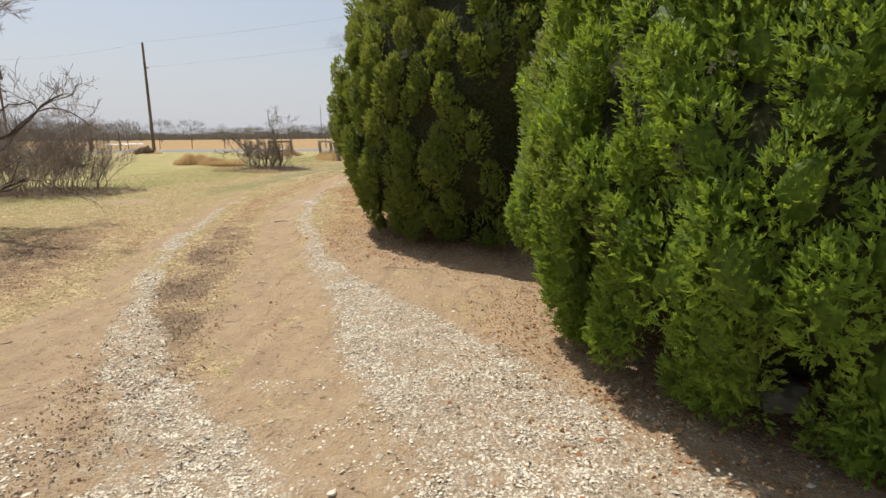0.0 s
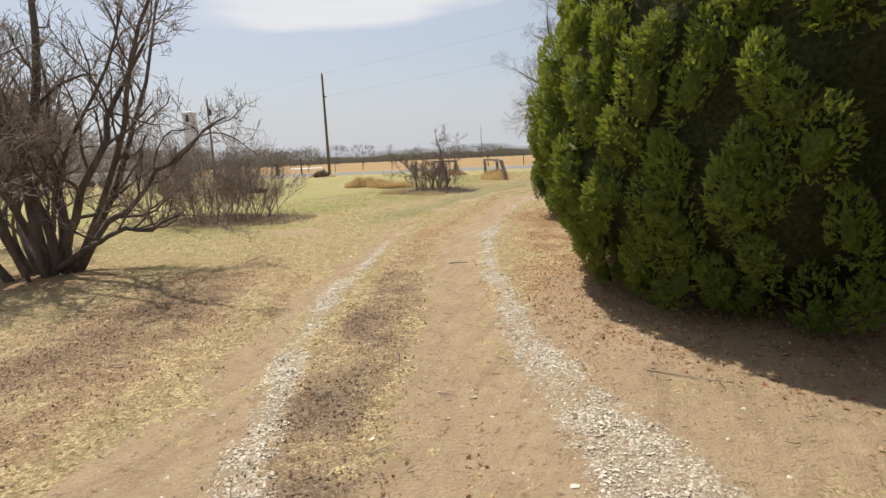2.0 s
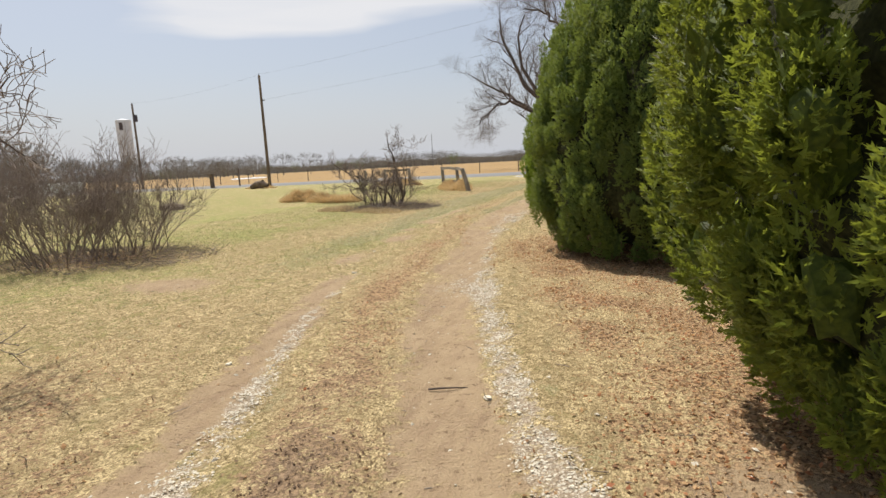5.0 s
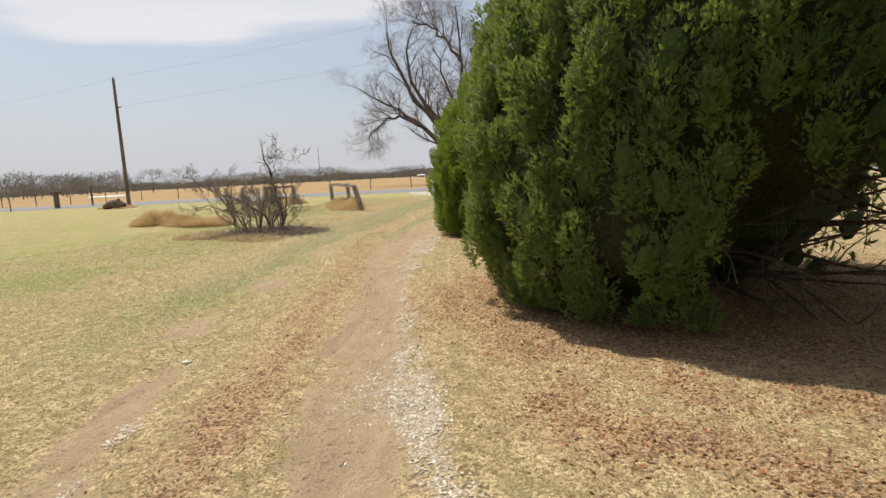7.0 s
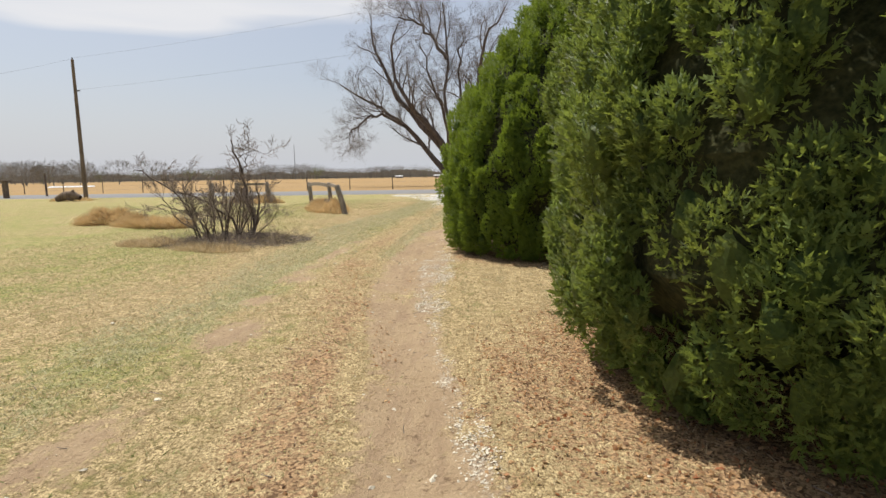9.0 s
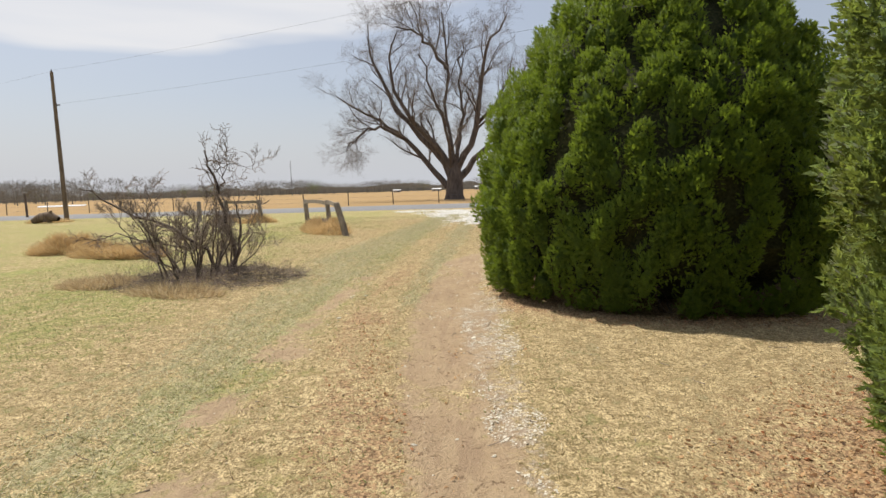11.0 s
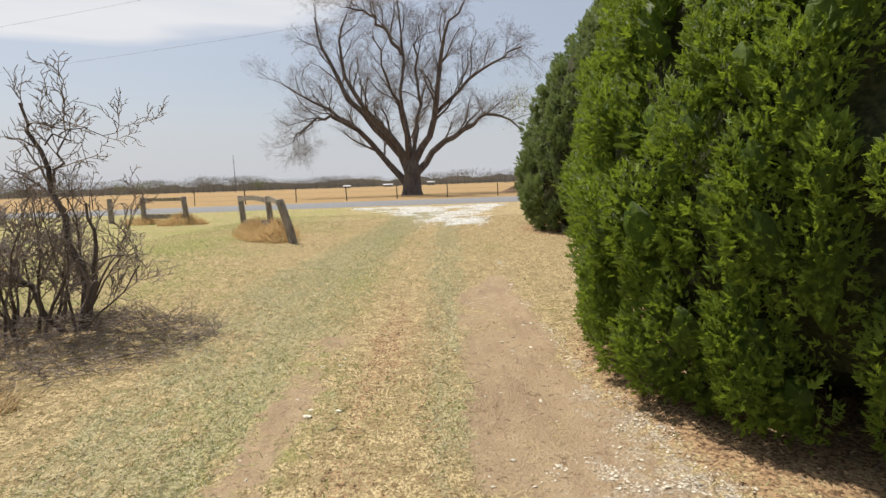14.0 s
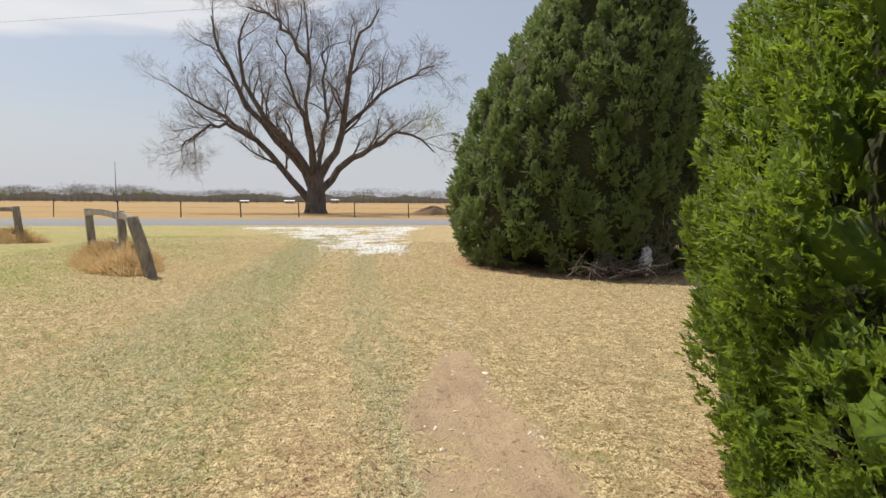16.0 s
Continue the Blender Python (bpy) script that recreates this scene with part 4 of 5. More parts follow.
rail(fw, (0.0, -0.08, 1.05), (-2.3, 1.3, 1.05), 0.13, 0.04, M_POST, 0.01)
rail(fw, (0.05, -0.08, 0.36), (-2.3, 1.3, 0.34), 0.18, 0.04, M_POST, 0.0)


def wire_fence(name, a, b, step, h, r, label, wires=(0.35, 0.75, 1.1), material=None, jitter=0.05):
    rng = random.Random(int(abs(a[0] * 7 + b[0])))
    root = thing(name, (*a, 0), label, "fence")
    d = Vector((b[0] - a[0], b[1] - a[1], 0))
    n = int(d.length / step)
    for k in range(n + 1):
        p = d * (k / n)
        round_post(root, (p.x, p.y, 0), h * rng.uniform(0.9, 1.08), r * rng.uniform(0.8, 1.2), material or M_IRON, lean=(rng.uniform(-jitter, jitter), 0))
    for z in wires:
        t = Tubes()
        t.add([(0, 0, z), (d.x / 2, d.y / 2, z), (d.x, d.y, z)], [0.006] * 3, 3)
        part("wire", t.mesh("wire", M_WIRE), root, "thin strand of fence wire")


wire_fence("roadside_fence", (-150, 67), (60, 67), 4.3, 1.25, 0.045, "long fence of thin dark posts and wire along the tan field")
wire_fence("pasture_fence", (-43.9, 54.0), (-62, 34), 3.0, 1.35, 0.06, "row of grey wooden pasture posts with wire", material=M_POST)


def cyl(parent, name, place, r, h, material, sides=12, r2=None, label="", rot=None):
    bm = bmesh.new()
    m = Matrix.Translation(place) @ (rot or Matrix()) @ Matrix.Translation((0, 0, h / 2))
    bmesh.ops.create_cone(bm, cap_ends=True, segments=sides, radius1=r, radius2=r if r2 is None else r2, depth=h, matrix=m)
    return bm_part(name, bm, material, parent, label)


gp = thing("gate_post", (-43.9, 53.9, 0), "thick brown corner post with a flat cap", "post")
cyl(gp, "post", (0, 0, -0.1), 0.22, 1.45, M_POLE, label="thick brown post")
bm_part("cap", box_bm((0.75, 0.5, 0.12), (0, 0, 1.41), 0.02), M_POLE, gp, "flat wooden cap")


def utility_pole(place, h, label, knob_z, r=0.16, lean=(0, 0)):
    root = thing("utility_pole", place, label, "pole", "utility poles")
    t = Tubes()
    z = np.linspace(-0.3, h, 8)
    t.add(np.stack([lean[0] * z / h, lean[1] * z / h, z], -1), np.linspace(r, r * 0.62, 8), 12)
    part("shaft", t.mesh("shaft", M_POLE), root, "weathered brown pole shaft")
    cyl(root, "pole_cap", (lean[0], lean[1], h), r * 0.66, 0.04, M_IRON, r2=r * 0.3)
    cyl(root, "insulator", (lean[0], lean[1], h + 0.02), 0.05, 0.16, M_IRON, 8, 0.03)
    cyl(root, "insulator", (lean[0] * knob_z / h + 0.13, lean[1], knob_z), 0.045, 0.22, M_IRON, 8, rot=Matrix.Rotation(radians(90), 4, "Y"))
    return root


utility_pole((-35.0, 51.15, 0), 10.1, "tall plain wooden utility pole in the grass", 7.9)
p2 = utility_pole((-59.7, 60.2, 0), 10.3, "wooden utility pole with a small transformer", 8.9)
cyl(p2, "transformer", (0.28, 0, 8.2), 0.22, 0.8, M_DARK, 12, label="grey transformer can")


def cable(a, b, sag, r=0.005):
    a, b = Vector(a), Vector(b)
    root = thing("overhead_cable", a, "thin dark overhead cable", "cable", "overhead cables")
    pts = []
    for k in range(25):
        u = k / 24
        pts.append((b - a) * u + Vector((0, 0, -sag * 4 * u * (1 - u))))
    t = Tubes()
    t.add([tuple(p) for p in pts], [r] * 25, 4)
    part("strand", t.mesh("strand", M_WIRE), root)


cable((-35, 51.1, 10.2), (14, 29.4, 10.2), 0.5)
cable((-34.8, 51.1, 7.95), (16, 34.5, 9.6), 0.4)
cable((-35, 51.2, 10.2), (-59.7, 60.2, 10.4), 0.4)


def far_building(place, size, roof, label, turn=0, wall=None):
    w, d, h = size
    root = thing("farm_building", place, label, "building")
    root.matrix_basis = pose(*place, 0, 0, turn)
    bm_part("wall", box_bm((w, d, h), (0, 0, h / 2)), wall or M_WALL, root, "plain grey walls")
    bm = bmesh.new()
    vs = [bm.verts.new(p) for p in ((-w * .52, -d * .56, h), (w * .52, -d * .56, h), (w * .52, 0, h + roof), (-w * .52, 0, h + roof), (-w * .52, d * .56, h), (w * .52, d * .56, h))]
    bm.faces.new((vs[0], vs[1], vs[2], vs[3])), bm.faces.new((vs[3], vs[2], vs[5], vs[4]))
    bm.faces.new((vs[0], vs[3], vs[4])), bm.faces.new((vs[1], vs[5], vs[2])), bm.faces.new((vs[0], vs[4], vs[5], vs[1]))
    bm_part("roof", bm, M_WHITE, root, "low white metal roof")
    for k in (-0.25, 0.2):
        bm_part("door", box_bm((w * 0.12, 0.1, h * 0.6), (w * k, -d / 2 - 0.06, h * 0.3)), M_DARK, root, "dark doorway")
    return root


far_building((-39.2, 228.6, 0), (3.0, 4, 0.7), 0.3, "small white-roofed shed at the field's edge", 8)
far_building((-24.0, 230.5, 0), (3.6, 4, 0.8), 0.3, "small white-roofed shed at the field's edge", 4)
far_building((-84.5, 113.5, -0.45), (7.0, 5, 0.5), 0.2, "low white-roofed shed beyond the pasture", 32)
far_building((-8.0, 246.0, 0), (3.0, 4, 1.2), 0.35, "far white-roofed farm shed among bare trees", 0)
trailer = thing("parked_trailer", (-54.0, 42.0, 0), "long low white trailer parked behind the thicket", "trailer")
trailer.matrix_basis = pose(-54, 42, 0, 0, 0, 55)
bm_part("body", box_bm((8.5, 2.2, 0.9), (0, 0, 0.95), 0.06), M_WHITE, trailer)
for sx in (-2.6, -1.7, 2.6):
    for sy in (-1.0, 1.0):
        cyl(trailer, "wheel", (sx, sy - 0.1, 0.35), 0.35, 0.2, M_DARK, 14, rot=Matrix.Rotation(radians(-90), 4, "X"))

tower = thing("water_tower", (-223.5, 210.3, 0), "pale grey cylindrical standpipe water tower on the skyline", "tower")
cyl(tower, "tank", (0, 0, 0), 3.2, 28.0, M_TANK, 28)
cyl(tower, "tank_roof", (0, 0, 28.0), 3.25, 0.8, M_TANK, 28, 0.6)
for k in range(14):
    bm_part("rung", box_bm((0.5, 0.08, 0.08), (3.0, -2.0, 14 + k)), M_IRON, tower)
bm_part("emblem", box_bm((1.5, 0.1, 3.4), (1.5, -2.86, 25.2), 0, rot=Matrix.Rotation(radians(28), 4, "Z")), M_DARK, tower, "dark painted emblem")

mast = thing("radio_mast", (-74.0, 210.0, 0), "very thin grey radio mast", "mast")
t = Tubes()
t.add([(0, 0, 0), (0, 0, 6), (0, 0, 12.5)], [0.16, 0.12, 0.05], 5)
part("shaft", t.mesh("shaft", M_WIRE), mast)
for k in range(3):
    bm_part("crossbar", box_bm((0.9 - 0.2 * k, 0.06, 0.06), (0, 0, 10 + k)), M_WIRE, mast)


def woods(name, label, trees, material, seed):
    """Far leafless trees, fine triangles, with no tree to be told from its neighbours."""
    rng = np.random.RandomState(seed)
    v, f, n = [], [], 0
    for x, y, h, w, dens in trees:
        m = int(dens)
        a = rng.rand(m) * 6.283
        u = rng.rand(m) ** 0.6
        zc = h * (0.18 + 0.80 * u * (1 - 0.25 * rng.rand(m)))
        env = w * np.sqrt(np.clip(1 - ((zc / h - 0.5) / 0.55) ** 2, 0.02, 1))
        r = env * np.sqrt(rng.rand(m))
        p = np.stack([x + r * np.cos(a), y + r * np.sin(a), zc], -1)
        d = np.stack([r * np.cos(a) / w, r * np.sin(a) / w, 0.9 + 0 * a], -1) + rng.normal(0, 0.35, (m, 3))
        d *= (h * (0.10 + 0.10 * rng.rand(m)) / np.linalg.norm(d, axis=1))[:, None]
        s = np.cross(d, rng.normal(0, 1, (m, 3)))
        s *= (0.0075 * h * (0.6 + rng.rand(m)) / (np.linalg.norm(s, axis=1) + 1e-9))[:, None]
        tri = np.stack([p - s, p + s, p + d], 1).reshape(-1, 3)
        v.append(tri)
        tr = np.array([(x - 0.03 * h, y, 0), (x + 0.03 * h, y, 0), (x, y, h * 0.75)])
        v.append(tr)
        f.append(np.arange(m * 3 + 3).reshape(-1, 3) + n)
        n += m * 3 + 3
    tagged(new(name, mesh_from(name, np.concatenate(v), np.concatenate(f), material)), label, "woods", kind="stuff")


wr = np.random.RandomState(71)
row = []
for k in range(900):
    x = -430 + 700 * wr.rand()
    y = 238 + 45 * wr.rand() + 0.05 * abs(x + 60)
    g = 0.75 + 0.35 * math.sin(x * 0.043) + 0.25 * math.sin(x * 0.131 + 1)
    row.append((x, y, (3.5 + 2.5 * wr.rand()) * (0.62 + 0.5 * g), 3.0 + 3.2 * wr.rand(), 120))
for k in range(90):
    a = wr.rand()
    row.append((-150 + 40 * wr.rand() - 60 * a, 70 + 170 * a + 20 * wr.rand(), 4.2 + 4.0 * wr.rand(), 2.4 + 2.0 * wr.rand(), 230))
for k in range(60):
    row.append((-150 + 60 * wr.rand(), -40 + 125 * wr.rand(), 6 + 4 * wr.rand(), 3 + 2 * wr.rand(), 300))
for k in range(70):
    row.append((75 + 50 * wr.rand(), -60 + 290 * wr.rand(), 6 + 5 * wr.rand(), 3 + 2 * wr.rand(), 240))
for x in (-118, -112, -103, -95, -124, -130):
    row.append((x, 150 + 0.3 * (x + 118), 6.5, 4.0, 420))
woods("distant_woods", "grey-brown leafless woods along the horizon", row, M_WOODS, 5)
woods("budding_woods", "far trees with first pale green leaves", [(-430 + 700 * wr.rand(), 236 + 30 * wr.rand(), 3.6 + 2.2 * wr.rand(), 2.6, 200) for k in range(26)], M_WOODS_G, 6)
grove = [(-66 + 18 * wr.rand(), 22 + 14 * wr.rand(), 6.0 + 3.0 * wr.rand(), 2.2 + 1.6 * wr.rand(), 520) for k in range(22)]
woods("leafless_grove", "tall hazy grey leafless trees behind the thicket", grove, M_GROVE, 8)


def hedge_line():
    xs = np.linspace(-520, 330, 900)
    top = 2.2 + 1.1 * (0.5 + 0.5 * np.sin(xs * 0.21 + 2 * np.sin(xs * 0.05))) + 1.0 * np.random.RandomState(3).rand(900)
    y = 292 + 0.06 * np.abs(xs + 60)
    v = np.concatenate([np.stack([xs, y, 0 * xs - 0.2], -1), np.stack([xs, y, top], -1), np.stack([xs, y + 9, top * 0.9], -1)])
    i = np.arange(899)
    f = np.concatenate([np.stack([i, i + 1, i + 901, i + 900], -1), np.stack([i + 900, i + 901, i + 1801, i + 1800], -1)])
    # scrub colour lightened to carry the haze of distance
    tagged(new("distant_thicket", mesh_from("distant_thicket", v, f, plain_mat("scrub", (0.23, 0.225, 0.20), (0.31, 0.30, 0.265), 0.2, 1, 0))), "low dense scrub under the far woods", "woods", kind="stuff")


hedge_line()

# ---- small ground things ----
BLADE = (np.array([(-0.5, 0, 0), (0.5, 0, 0), (0.12, 1.0, 0.0)]), np.array([(0, 1, 2)]))
LEAF = (np.array([(-0.35, 0, 0.05), (0.0, -0.5, 0), (0.38, 0.05, 0.10), (0.02, 0.6, 0)]), np.array([(0, 1, 2), (0, 2, 3)]))


def place_wh(template, pos, along, up, width, length):
    tv, tf = template
    y = along / (np.linalg.norm(along, axis=1)[:, None] + 1e-9)
    x = np.cross(y, up)
    x /= np.linalg.norm(x, axis=1)[:, None] + 1e-9
    z = np.cross(x, y)
    v = pos[:, None] + tv[None, :, 0, None] * (x * width[:, None])[:, None] + tv[None, :, 1, None] * (y * length[:, None])[:, None] + tv[None, :, 2, None] * (z * length[:, None])[:, None]
    f = tf[None] + (np.arange(len(pos)) * len(tv))[:, None, None]
    return v.reshape(-1, 3), f.reshape(-1, 3)


def scatter(rng, n, box, weight):
    """n places in box (x0, x1, y0, y1), kept by weight(masks, x, y) and denser near the drive."""
    out = []
    got = 0
    while got < n:
        x = rng.uniform(box[0], box[1], n)
        y = box[2] + (box[3] - box[2]) * rng.rand(n) ** 1.15
        keep = rng.rand(n) < weight(masks(x, y), x, y)
        out.append(np.stack([x[keep], y[keep]], -1))
        got += keep.sum()
    p = np.concatenate(out)[:n]
    return np.column_stack([p, ground_z(p[:, 0], p[:, 1])])


def clear(m):
    return np.clip(1 - 1.25 * np.maximum(m[0], m[1]), 0, 1)


def blades(name, label, n, seed, weight, material, lo, hi, width, flat, box=(-15, 3, 0.6, 40)):
    rng = np.random.RandomState(seed)
    p = scatter(rng, n, box, weight)
    a = rng.rand(n) * 6.283
    tilt = flat * (0.5 + rng.rand(n))
    along = np.stack([np.cos(a) * tilt, np.sin(a) * tilt, 0.12 + rng.rand(n) * 0.7], -1)
    length = lo + (hi - lo) * rng.rand(n) ** 1.5
    v, f = place_wh(BLADE, p, along, rng.normal(0, 1, (n, 3)) + (0, 0, 1.0), width * (0.6 + 0.8 * rng.rand(n)) * (1 + 0.05 * np.clip(p[:, 1] - 8, 0, 30)), length)
    tagged(new(name, mesh_from(name, v, f, material)), label, "grass", kind="stuff")


near_w = lambda x, y: np.clip(1.25 - np.abs(x + 5.0 + 0.0 * y) / 12, 0.15, 1)
blades("dry_grass", "matted short straw-coloured winter grass", 220000, 1, lambda m, x, y: clear(m) * (0.35 + 0.65 * (1 - m[2])) * (1 - 0.6 * m[3]) * (1 - 0.8 * m[5]) * near_w(x, y) * np.where((y < 9) & (x > -1.5 - 0.3 * y), 0.04, 1), M_STRAW, 0.022, 0.075, 0.0042, 1.0)
blades("green_grass", "patches of short green grass", 70000, 2, lambda m, x, y: clear(m) * np.clip(m[2] * 1.5 - 0.1, 0, 1) * near_w(x, y), M_GREEN, 0.02, 0.055, 0.005, 0.6, (-15, -5, 9, 44))

blades("bleached_grass", "pale bleached grass pressed flat along the old wheel tracks", 60000, 12, lambda m, x, y: clear(m) * np.clip(m[6] * 1.3 - 0.15, 0, 1), M_BLEACH, 0.025, 0.08, 0.0050, 0.9, (-11, -5, 11, 45))


def leaves(name, label, n, seed, weight, material, s0, s1, box):
    rng = np.random.RandomState(seed)
    p = scatter(rng, n, box, weight)
    p[:, 2] += 0.006
    along = np.column_stack([rng.normal(0, 1, (n, 2)), rng.normal(0, 0.55, n)])
    s = s0 + (s1 - s0) * rng.rand(n) ** 2
    v, f = place_wh(LEAF, p, along, rng.normal(0, 0.45, (n, 3)) + (0, 0, 1), s * (0.6 + 0.5 * rng.rand(n)), s)
    tagged(new(name, mesh_from(name, v, f, material)), label, "leaf litter", kind="stuff")


leaves("leaf_litter", "reddish-brown dead leaves scattered over the ground", 90000, 3, lambda m, x, y: np.clip(m[3] * 1.3 - 0.25, 0, 1) * (1 - 0.8 * m[1]) * np.where(x > -1.2 - 0.3 * y, 1.0, 0.08) * (1 - 0.85 * m[5]), M_LEAF, 0.014, 0.042, (-8, 4, 1, 20))
leaves("dark_litter", "crumbled dark bark and leaf bits", 55000, 4, lambda m, x, y: np.clip(m[3] * 1.2 - 0.2, 0, 1) * (1 - 0.7 * m[1]) * (0.12 + 0.88 * m[5]), M_CHIP, 0.007, 0.026, (-12, 3, 1, 27))


def pebble_template(seed):
    r = np.random.RandomState(seed)
    v = np.array([(1, 0, 0), (0, 1, 0), (-1, 0, 0), (0, -1, 0), (0, 0, 1), (0, 0, -1)], float) * (0.5, 0.42, 0.26)
    v += r.normal(0, 0.07, v.shape)
    v = v[:5] - (0, 0, 0.06)
    f = np.array([(0, 1, 4), (1, 2, 4), (2, 3, 4), (3, 0, 4)])
    return v, f


def pebbles(name, label, n, seed, weight, material, s0, s1, box, power=2.5):
    rng = np.random.RandomState(seed)
    p = scatter(rng, n, box, weight)
    s = s0 + (s1 - s0) * rng.rand(n) ** power
    p[:, 2] += s * 0.08
    along = np.column_stack([rng.normal(0, 1, (n, 2)), rng.normal(0, 0.2, n)])
    v, f = place_many(pebble_template(seed), p, along, rng.normal(0, 0.2, (n, 3)) + (0, 0, 1), s)
    tagged(new(name, mesh_from(name, v, f, material)), label, "gravel", kind="stuff")


pebbles("limestone_gravel", "pale crushed limestone gravel along the wheel tracks", 75000, 5, lambda m, x, y: np.clip(m[1] * 1.3 - 0.45 + 0.5 * lumps(x, y, 7, 31), 0, 1) * (m[1] > 0.25) * np.where(y > 8, 1.5, 1), M_STONE, 0.006, 0.024, (-7, 2, 0.8, 29), 3.0)
pebbles("grey_gravel", "mixed grey gravel", 24000, 6, lambda m, x, y: np.clip(m[1] * 1.5 - 0.55 - 0.5 * lumps(x, y, 6, 35), 0, 1) * np.where(y < 5.5, 1.0, 0.15), M_STONE_G, 0.006, 0.022, (-7, 2, 0.8, 24))
pebbles("loose_stones", "scattered small stones on the bare earth", 3000, 7, lambda m, x, y: m[0] * 0.5, M_STONE, 0.008, 0.045, (-9, 3, 1, 27), 4)
pebbles("apron_gravel", "white gravel apron where the drive meets the road", 15000, 8, lambda m, x, y: np.clip(m[1] * 1.5 - 0.45, 0, 1), M_CHALK, 0.04, 0.12, (-13, 0, 31, 51))


def twig_litter(name, label, n, seed, weight, box, lo=0.03, hi=0.15, material=None, place=None, rise=0.05):
    rng = np.random.RandomState(seed)
    p = scatter(rng, n, box, weight) if place is None else place(rng, n)
    t = Tubes()
    for k in range(n):
        d = np.append(rng.normal(0, 1, 2), rng.normal(0, rise * 4))
        pts, _ = wander(rng, p[k] + (0, 0, 0.008), d, lo + (hi - lo) * rng.rand() ** 2, 3, 0.25)
        pts[:, 2] = np.maximum(pts[:, 2], p[k, 2] + 0.003)
        t.add(pts, np.linspace(0.004, 0.0015, 4), 3)
    tagged(new(name, t.mesh(name, material or M_SHTWIG)), label, "twigs", kind="stuff")


twig_litter("twig_litter", "small broken twigs lying about the drive", 900, 9, lambda m, x, y: 0.4 + 0 * x, (-9, 3, 1, 28))


def debris(rng, n, c, rx, ry, h):
    a, r = rng.rand(n) * 6.283, np.sqrt(rng.rand(n))
    return np.stack([c[0] + rx * r * np.cos(a), c[1] + ry * r * np.sin(a), h * (1 - r) * rng.rand(n)], -1)


twig_litter("shrub_debris", "bed of brown dead twigs under the shrub", 2600, 10, None, None, 0.10, 0.45, None, lambda rng, n: debris(rng, n, (-10.6, 23.4), 1.7, 1.4, 0.28), 0.12)
twig_litter("thicket_debris", "dead stems lying under the thicket", 1500, 11, None, None, 0.10, 0.45, None, lambda rng, n: debris(rng, n, (-12.3, 13.8), 2.3, 1.5, 0.15), 0.1)


def bunch(name, place, rx, ry, h, n, label, seed, turn=0.0, long=1.0):
    """A mound of long bent grass."""
    rng = np.random.RandomState(seed)
    a, r = rng.rand(n) * 6.283, np.sqrt(rng.rand(n))
    x, y = rx * r * np.cos(a), ry * r * np.sin(a)
    p = np.stack([x, y, h * np.clip(1 - r ** 2, 0, 1) * np.clip(0.62 + 0.42 * lumps(x, y, 4.5, seed), 0.08, 1.2) - 0.02], -1)
    along = np.stack([x / rx, y / ry, 0.25 + 0.8 * rng.rand(n)], -1) + rng.normal(0, 0.45, (n, 3))
    v, f = place_wh(BLADE, p, along, rng.normal(0, 1, (n, 3)), 0.010 + 0.008 * rng.rand(n), (0.14 + 0.22 * rng.rand(n)) * long)
    ob = tagged(new(name, mesh_from(name, v, f, M_TUFT if long == 1.0 else M_STRAW)), label, "grass", kind="stuff")
    ob.matrix_basis = pose(*place, 0, 0, turn)


bunch("grass_mound", (-17.3, 28.6, 0), 0.95, 0.6, 0.58, 5600, "mound of long golden dry grass in the pasture", 81, 10)
bunch("grass_mound", (-15.0, 27.3, 0), 1.3, 0.5, 0.36, 6000, "low spread mound of long golden dry grass", 82, -8)
bunch("grass_mound", (-11.6, 34.1, 0), 0.7, 1.9, 0.48, 6500, "long golden dry grass round the leaning fence posts", 83, 28)
bunch("grass_mound", (-16.95, 40.9, 0), 0.9, 0.5, 0.35, 2600, "golden dry grass at the foot of a fence post", 84)
bunch("grass_mound", (-19.2, 42.2, 0), 0.8, 0.5, 0.28, 1800, "golden dry grass at the foot of a fence post", 85)
bunch("grass_mound", (-33.4, 47.6, 0), 1.5, 0.6, 0.25, 2200, "dry grass round an old stump", 86)
bunch("grass_mound", (-10.6, 22.1, 0), 1.0, 0.4, 0.07, 2600, "flattened dry grass in front of the shrub", 87, -20, 0.5)
bunch("grass_mound", (-12.3, 22.9, 0), 0.7, 0.5, 0.14, 3600, "flattened dry grass beside the shrub", 88, 0, 0.5)

stump = thing("tree_stump", (-33.0, 46.8, 0), "old broken grey stump lying in the grass", "stump")
t = Tubes()
t.add([(-0.8, 0, 0.15), (-0.3, 0, 0.35), (0.3, 0.1, 0.42), (0.8, 0.1, 0.25)], [0.2, 0.3, 0.32, 0.15], 9)
t.add([(0.1, 0, 0.1), (0.2, 0, 0.5), (0.45, 0, 0.75)], [0.25, 0.2, 0.06], 7)
part("wood", t.mesh("wood", M_POLE), stump)
log = thing("dark_log", (-22.0, 25.6, 0), "short dark weathered log in the grass", "log")
t = Tubes()
t.add([(-0.6, 0, 0.10), (0, 0.05, 0.16), (0.6, 0, 0.10)], [0.13, 0.17, 0.12], 9)
part("wood", t.mesh("wood", M_POLE), log)
thin = thing("fence_stake", (-42.8, 56.8, 0), "thin dark leaning stake in the pasture", "post")
round_post(thin, (0, 0, 0), 2.0, 0.09, M_POLE, name="stake")

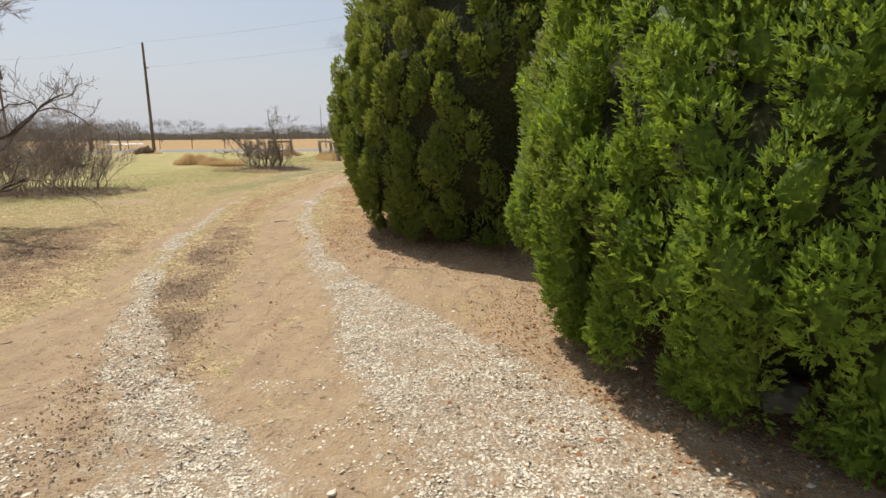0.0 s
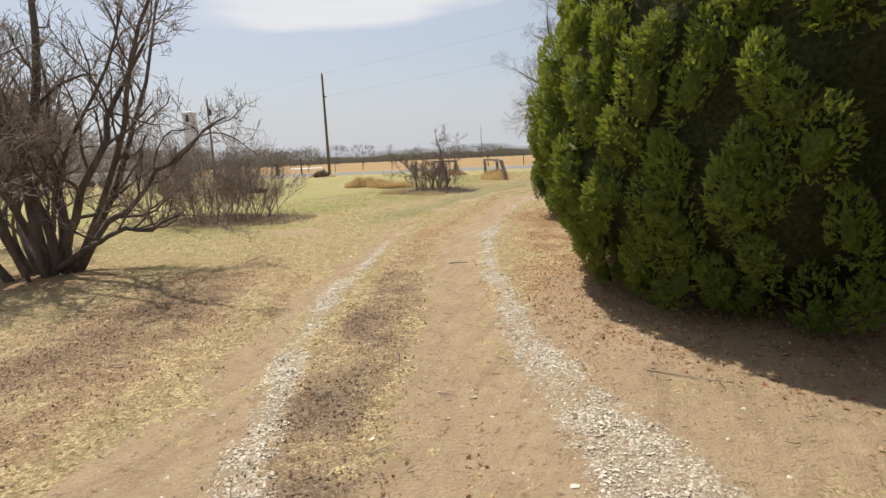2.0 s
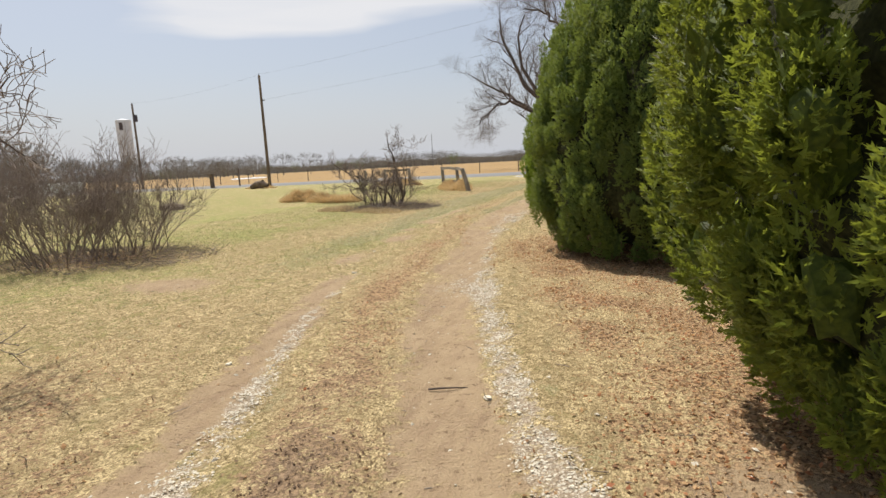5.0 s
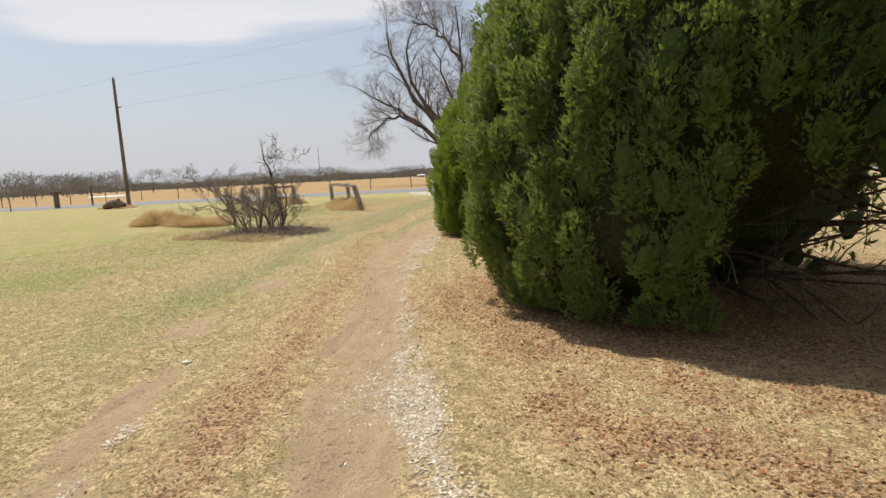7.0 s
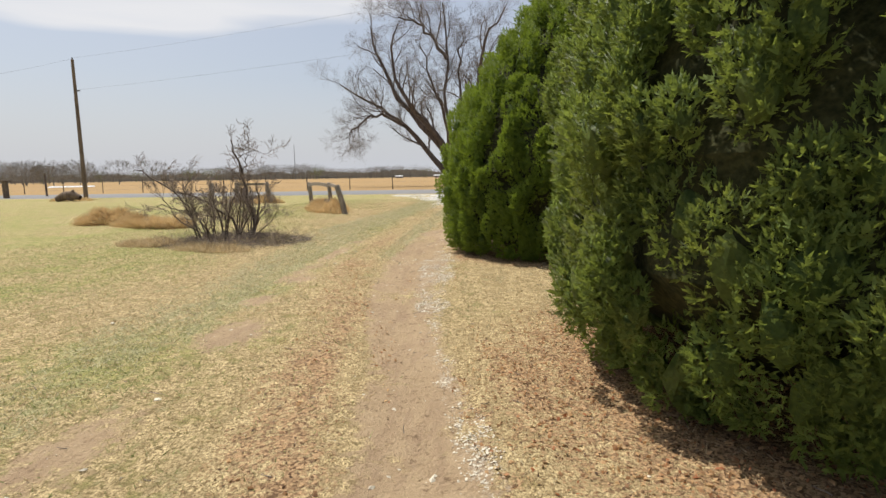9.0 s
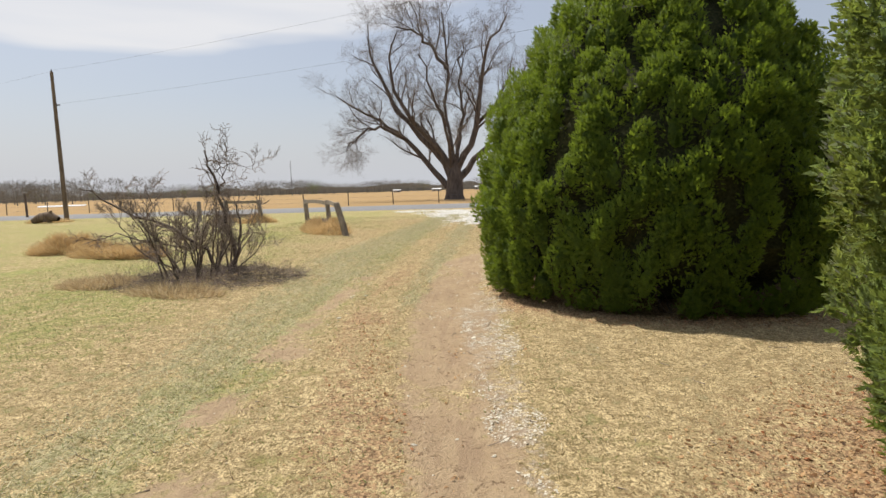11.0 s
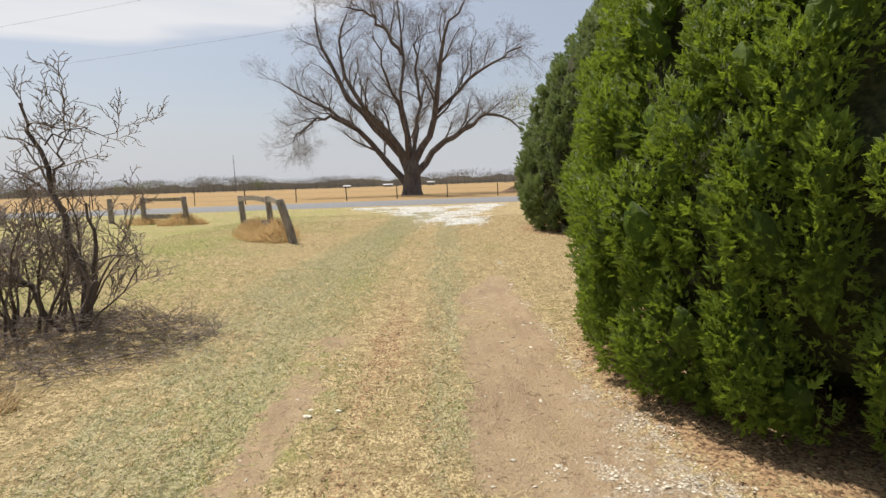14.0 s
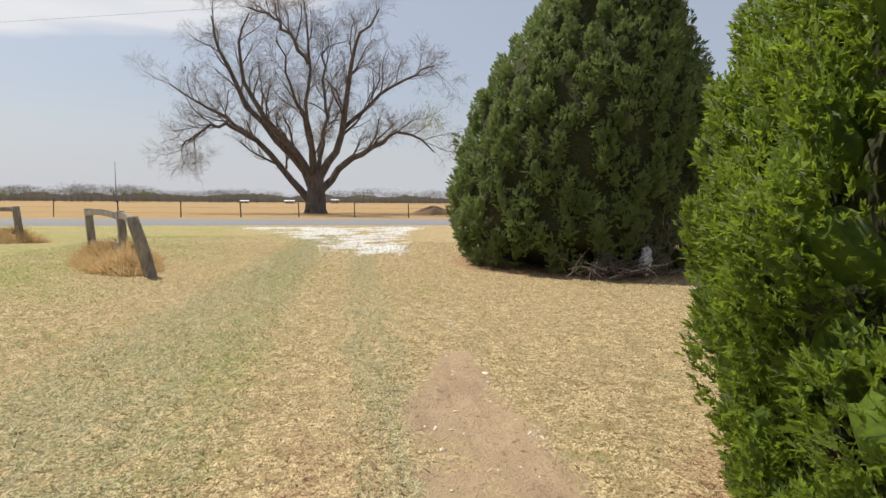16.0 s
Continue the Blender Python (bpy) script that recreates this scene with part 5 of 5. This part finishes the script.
soil = thing("soil_heap", (2.6, 77.5, 0), "low heap of brown soil beyond the road", "heap")
n = 20
aa, uu = np.meshgrid(np.arange(n) * 2 * np.pi / n, np.linspace(0.02, 1, 8), indexing="ij")
v = np.stack([2.6 * uu * np.cos(aa), 1.4 * uu * np.sin(aa), 0.75 * (1 - uu ** 1.4) * (1 + 0.25 * np.sin(3 * aa)) - 0.02], -1).reshape(-1, 3)
i, j = np.meshgrid(np.arange(n), np.arange(7), indexing="ij")
f = np.stack([i * 8 + j, i * 8 + j + 1, ((i + 1) % n) * 8 + j + 1, ((i + 1) % n) * 8 + j], -1).reshape(-1, 4)
part("heap", mesh_from("heap", v, f, M_SOIL, smooth=True), soil)


def rock(place, size, label, seed, material):
    root = thing("rock", place, label, "rock")
    bm = bmesh.new()
    bmesh.ops.create_icosphere(bm, subdivisions=3, radius=0.5)
    rr = np.random.RandomState(seed)
    off = rr.rand(3) * 10
    for vv in bm.verts:
        c = vv.co.copy()
        k = 1 + 0.35 * noise.noise(Vector(off) + c * 2.2)
        c = Vector([max(-0.40, min(0.40, q * k)) for q in c])
        vv.co = Vector((c.x * size[0], c.y * size[1], c.z * size[2] + size[2] * 0.28))
    bm_part("stone", bm, material, root)


rock((1.42, 2.98, 0), (0.30, 0.24, 0.20), "squarish grey rock half in the shade under the cedar", 5, M_ROCK)


STONES = [(-2.72, 4.6, 0.05),
          (-1.66, 4.53, 0.062),
          (-5.96, 9.47, 0.074),
          (-3.82, 9.22, 0.086),
          (-3.59, 9.04, 0.05),
          (-8.69, 16.41, 0.062),
          (-7.09, 14.56, 0.074),
          (-5.78, 25.7, 0.086),
          (-7.61, 21.62, 0.05),
          (-7.42, 21.57, 0.062),
          (-5.85, 19.39, 0.074),
          (-7.61, 21.53, 0.086),
          (-2.0, 1.83, 0.05),
          (-0.73, 1.97, 0.062),
          (-4.32, 6.24, 0.074),
          (-6.63, 12.89, 0.086),
          (-6.6, 12.9, 0.05),
          (-5.85, 19.43, 0.062),
          (-7.46, 20.24, 0.074)]


def pale_stone(x, y, size, seed):
    root = thing("stone", (x, y, float(ground_z(np.array(x), np.array(y)))), "flat pale limestone chip lying on the bare earth", "stone", "pale stones on the drive")
    rr = np.random.RandomState(seed)
    bm = bmesh.new()
    bmesh.ops.create_icosphere(bm, subdivisions=2, radius=0.5)
    off = Vector(rr.rand(3) * 9)
    for vv in bm.verts:
        c = vv.co * (1 + 0.5 * noise.noise(off + vv.co * 2.5))
        vv.co = Vector((c.x * size, c.y * size * 0.7, max(-0.3, min(0.28, c.z)) * size * 0.45 + size * 0.08))
    bmesh.ops.rotate(bm, cent=(0, 0, 0), matrix=Matrix.Rotation(rr.rand() * 6.28, 3, "Z"), verts=bm.verts)
    bm_part("stone_body", bm, M_STONE, root)


for k, (x, y, size) in enumerate(STONES):
    pale_stone(x, y, size * 0.75, 300 + k)


def stick(place, pts, r, label, material=None):
    material = material or M_POST
    root = thing("stick", (place[0], place[1], float(ground_z(np.array(place[0]), np.array(place[1]))) + r), label, "stick")
    t = Tubes()
    pts = np.array(pts)
    t.add(pts, np.linspace(r, r * 0.5, len(pts)), 6)
    part("wood", t.mesh("wood", material), root)


stick((-4.12, 9.35), [(-0.13, -0.02, 0), (-0.04, 0.0, 0.008), (0.03, 0.01, 0.012), (0.12, 0.05, 0.004)], 0.008, "short dark broken stick lying on the wheel track", M_SHRUB)
stick((-3.1, 5.6), [(-0.1, 0.22, 0), (0, 0.02, 0.01), (0.12, -0.2, 0)], 0.005, "thin pale straight stick lying between the tracks")
stick((-1.2, 5.9), [(-0.25, 0.05, 0), (0, 0.0, 0.004), (0.25, -0.03, 0.002)], 0.004, "long thin pale stick on bare earth")

pile = thing("brush_pile", (-2.0, 30.7, 0), "small pile of bare pale cut branches beside the cedar", "brush")
rng = np.random.RandomState(91)
t = Tubes()
for k in range(70):
    a = rng.rand() * 6.283
    pts, _ = wander(rng, (0.5 * rng.normal(), 0.25 * rng.normal(), 0.05 + 0.15 * rng.rand()), (math.cos(a), math.sin(a) * 0.5, 0.35), 0.5 + 0.6 * rng.rand(), 5, 0.2)
    t = Tubes()
    t.add(pts, np.linspace(0.012, 0.003, 6), 4)
    part("branch", t.mesh("branch", M_SHRUB), pile)
shrub("dry_brush", (-0.4, 31.6, 0), "dry pale brush beside the dark cedar", 92, 40,
      dict(levels=[(6, 0.5, 0.6, 0.2, 0.02, 4), (4, 0.25, 0.8, 0.24, 0.0, 3)], thin_from=0, tip=0.004, ratio=0.6, up=0.2), r0=0.013, spread=0.7, length=1.3, base=1.0, tmat=M_TWIG)
bag = thing("plastic_bag", (-1.25, 30.9, 0), "crumpled pale grey plastic bag caught in dry brush", "bag")
bm = bmesh.new()
bmesh.ops.create_icosphere(bm, subdivisions=3, radius=0.5)
for vv in bm.verts:
    c = vv.co * (1 + 0.5 * noise.noise(vv.co * 5 + Vector((3, 1, 7))))
    vv.co = Vector((c.x * 0.22, c.y * 0.15, max(c.z * 0.55 + 0.32, 0.02)))
bm_part("film", bm, M_WHITE, bag)
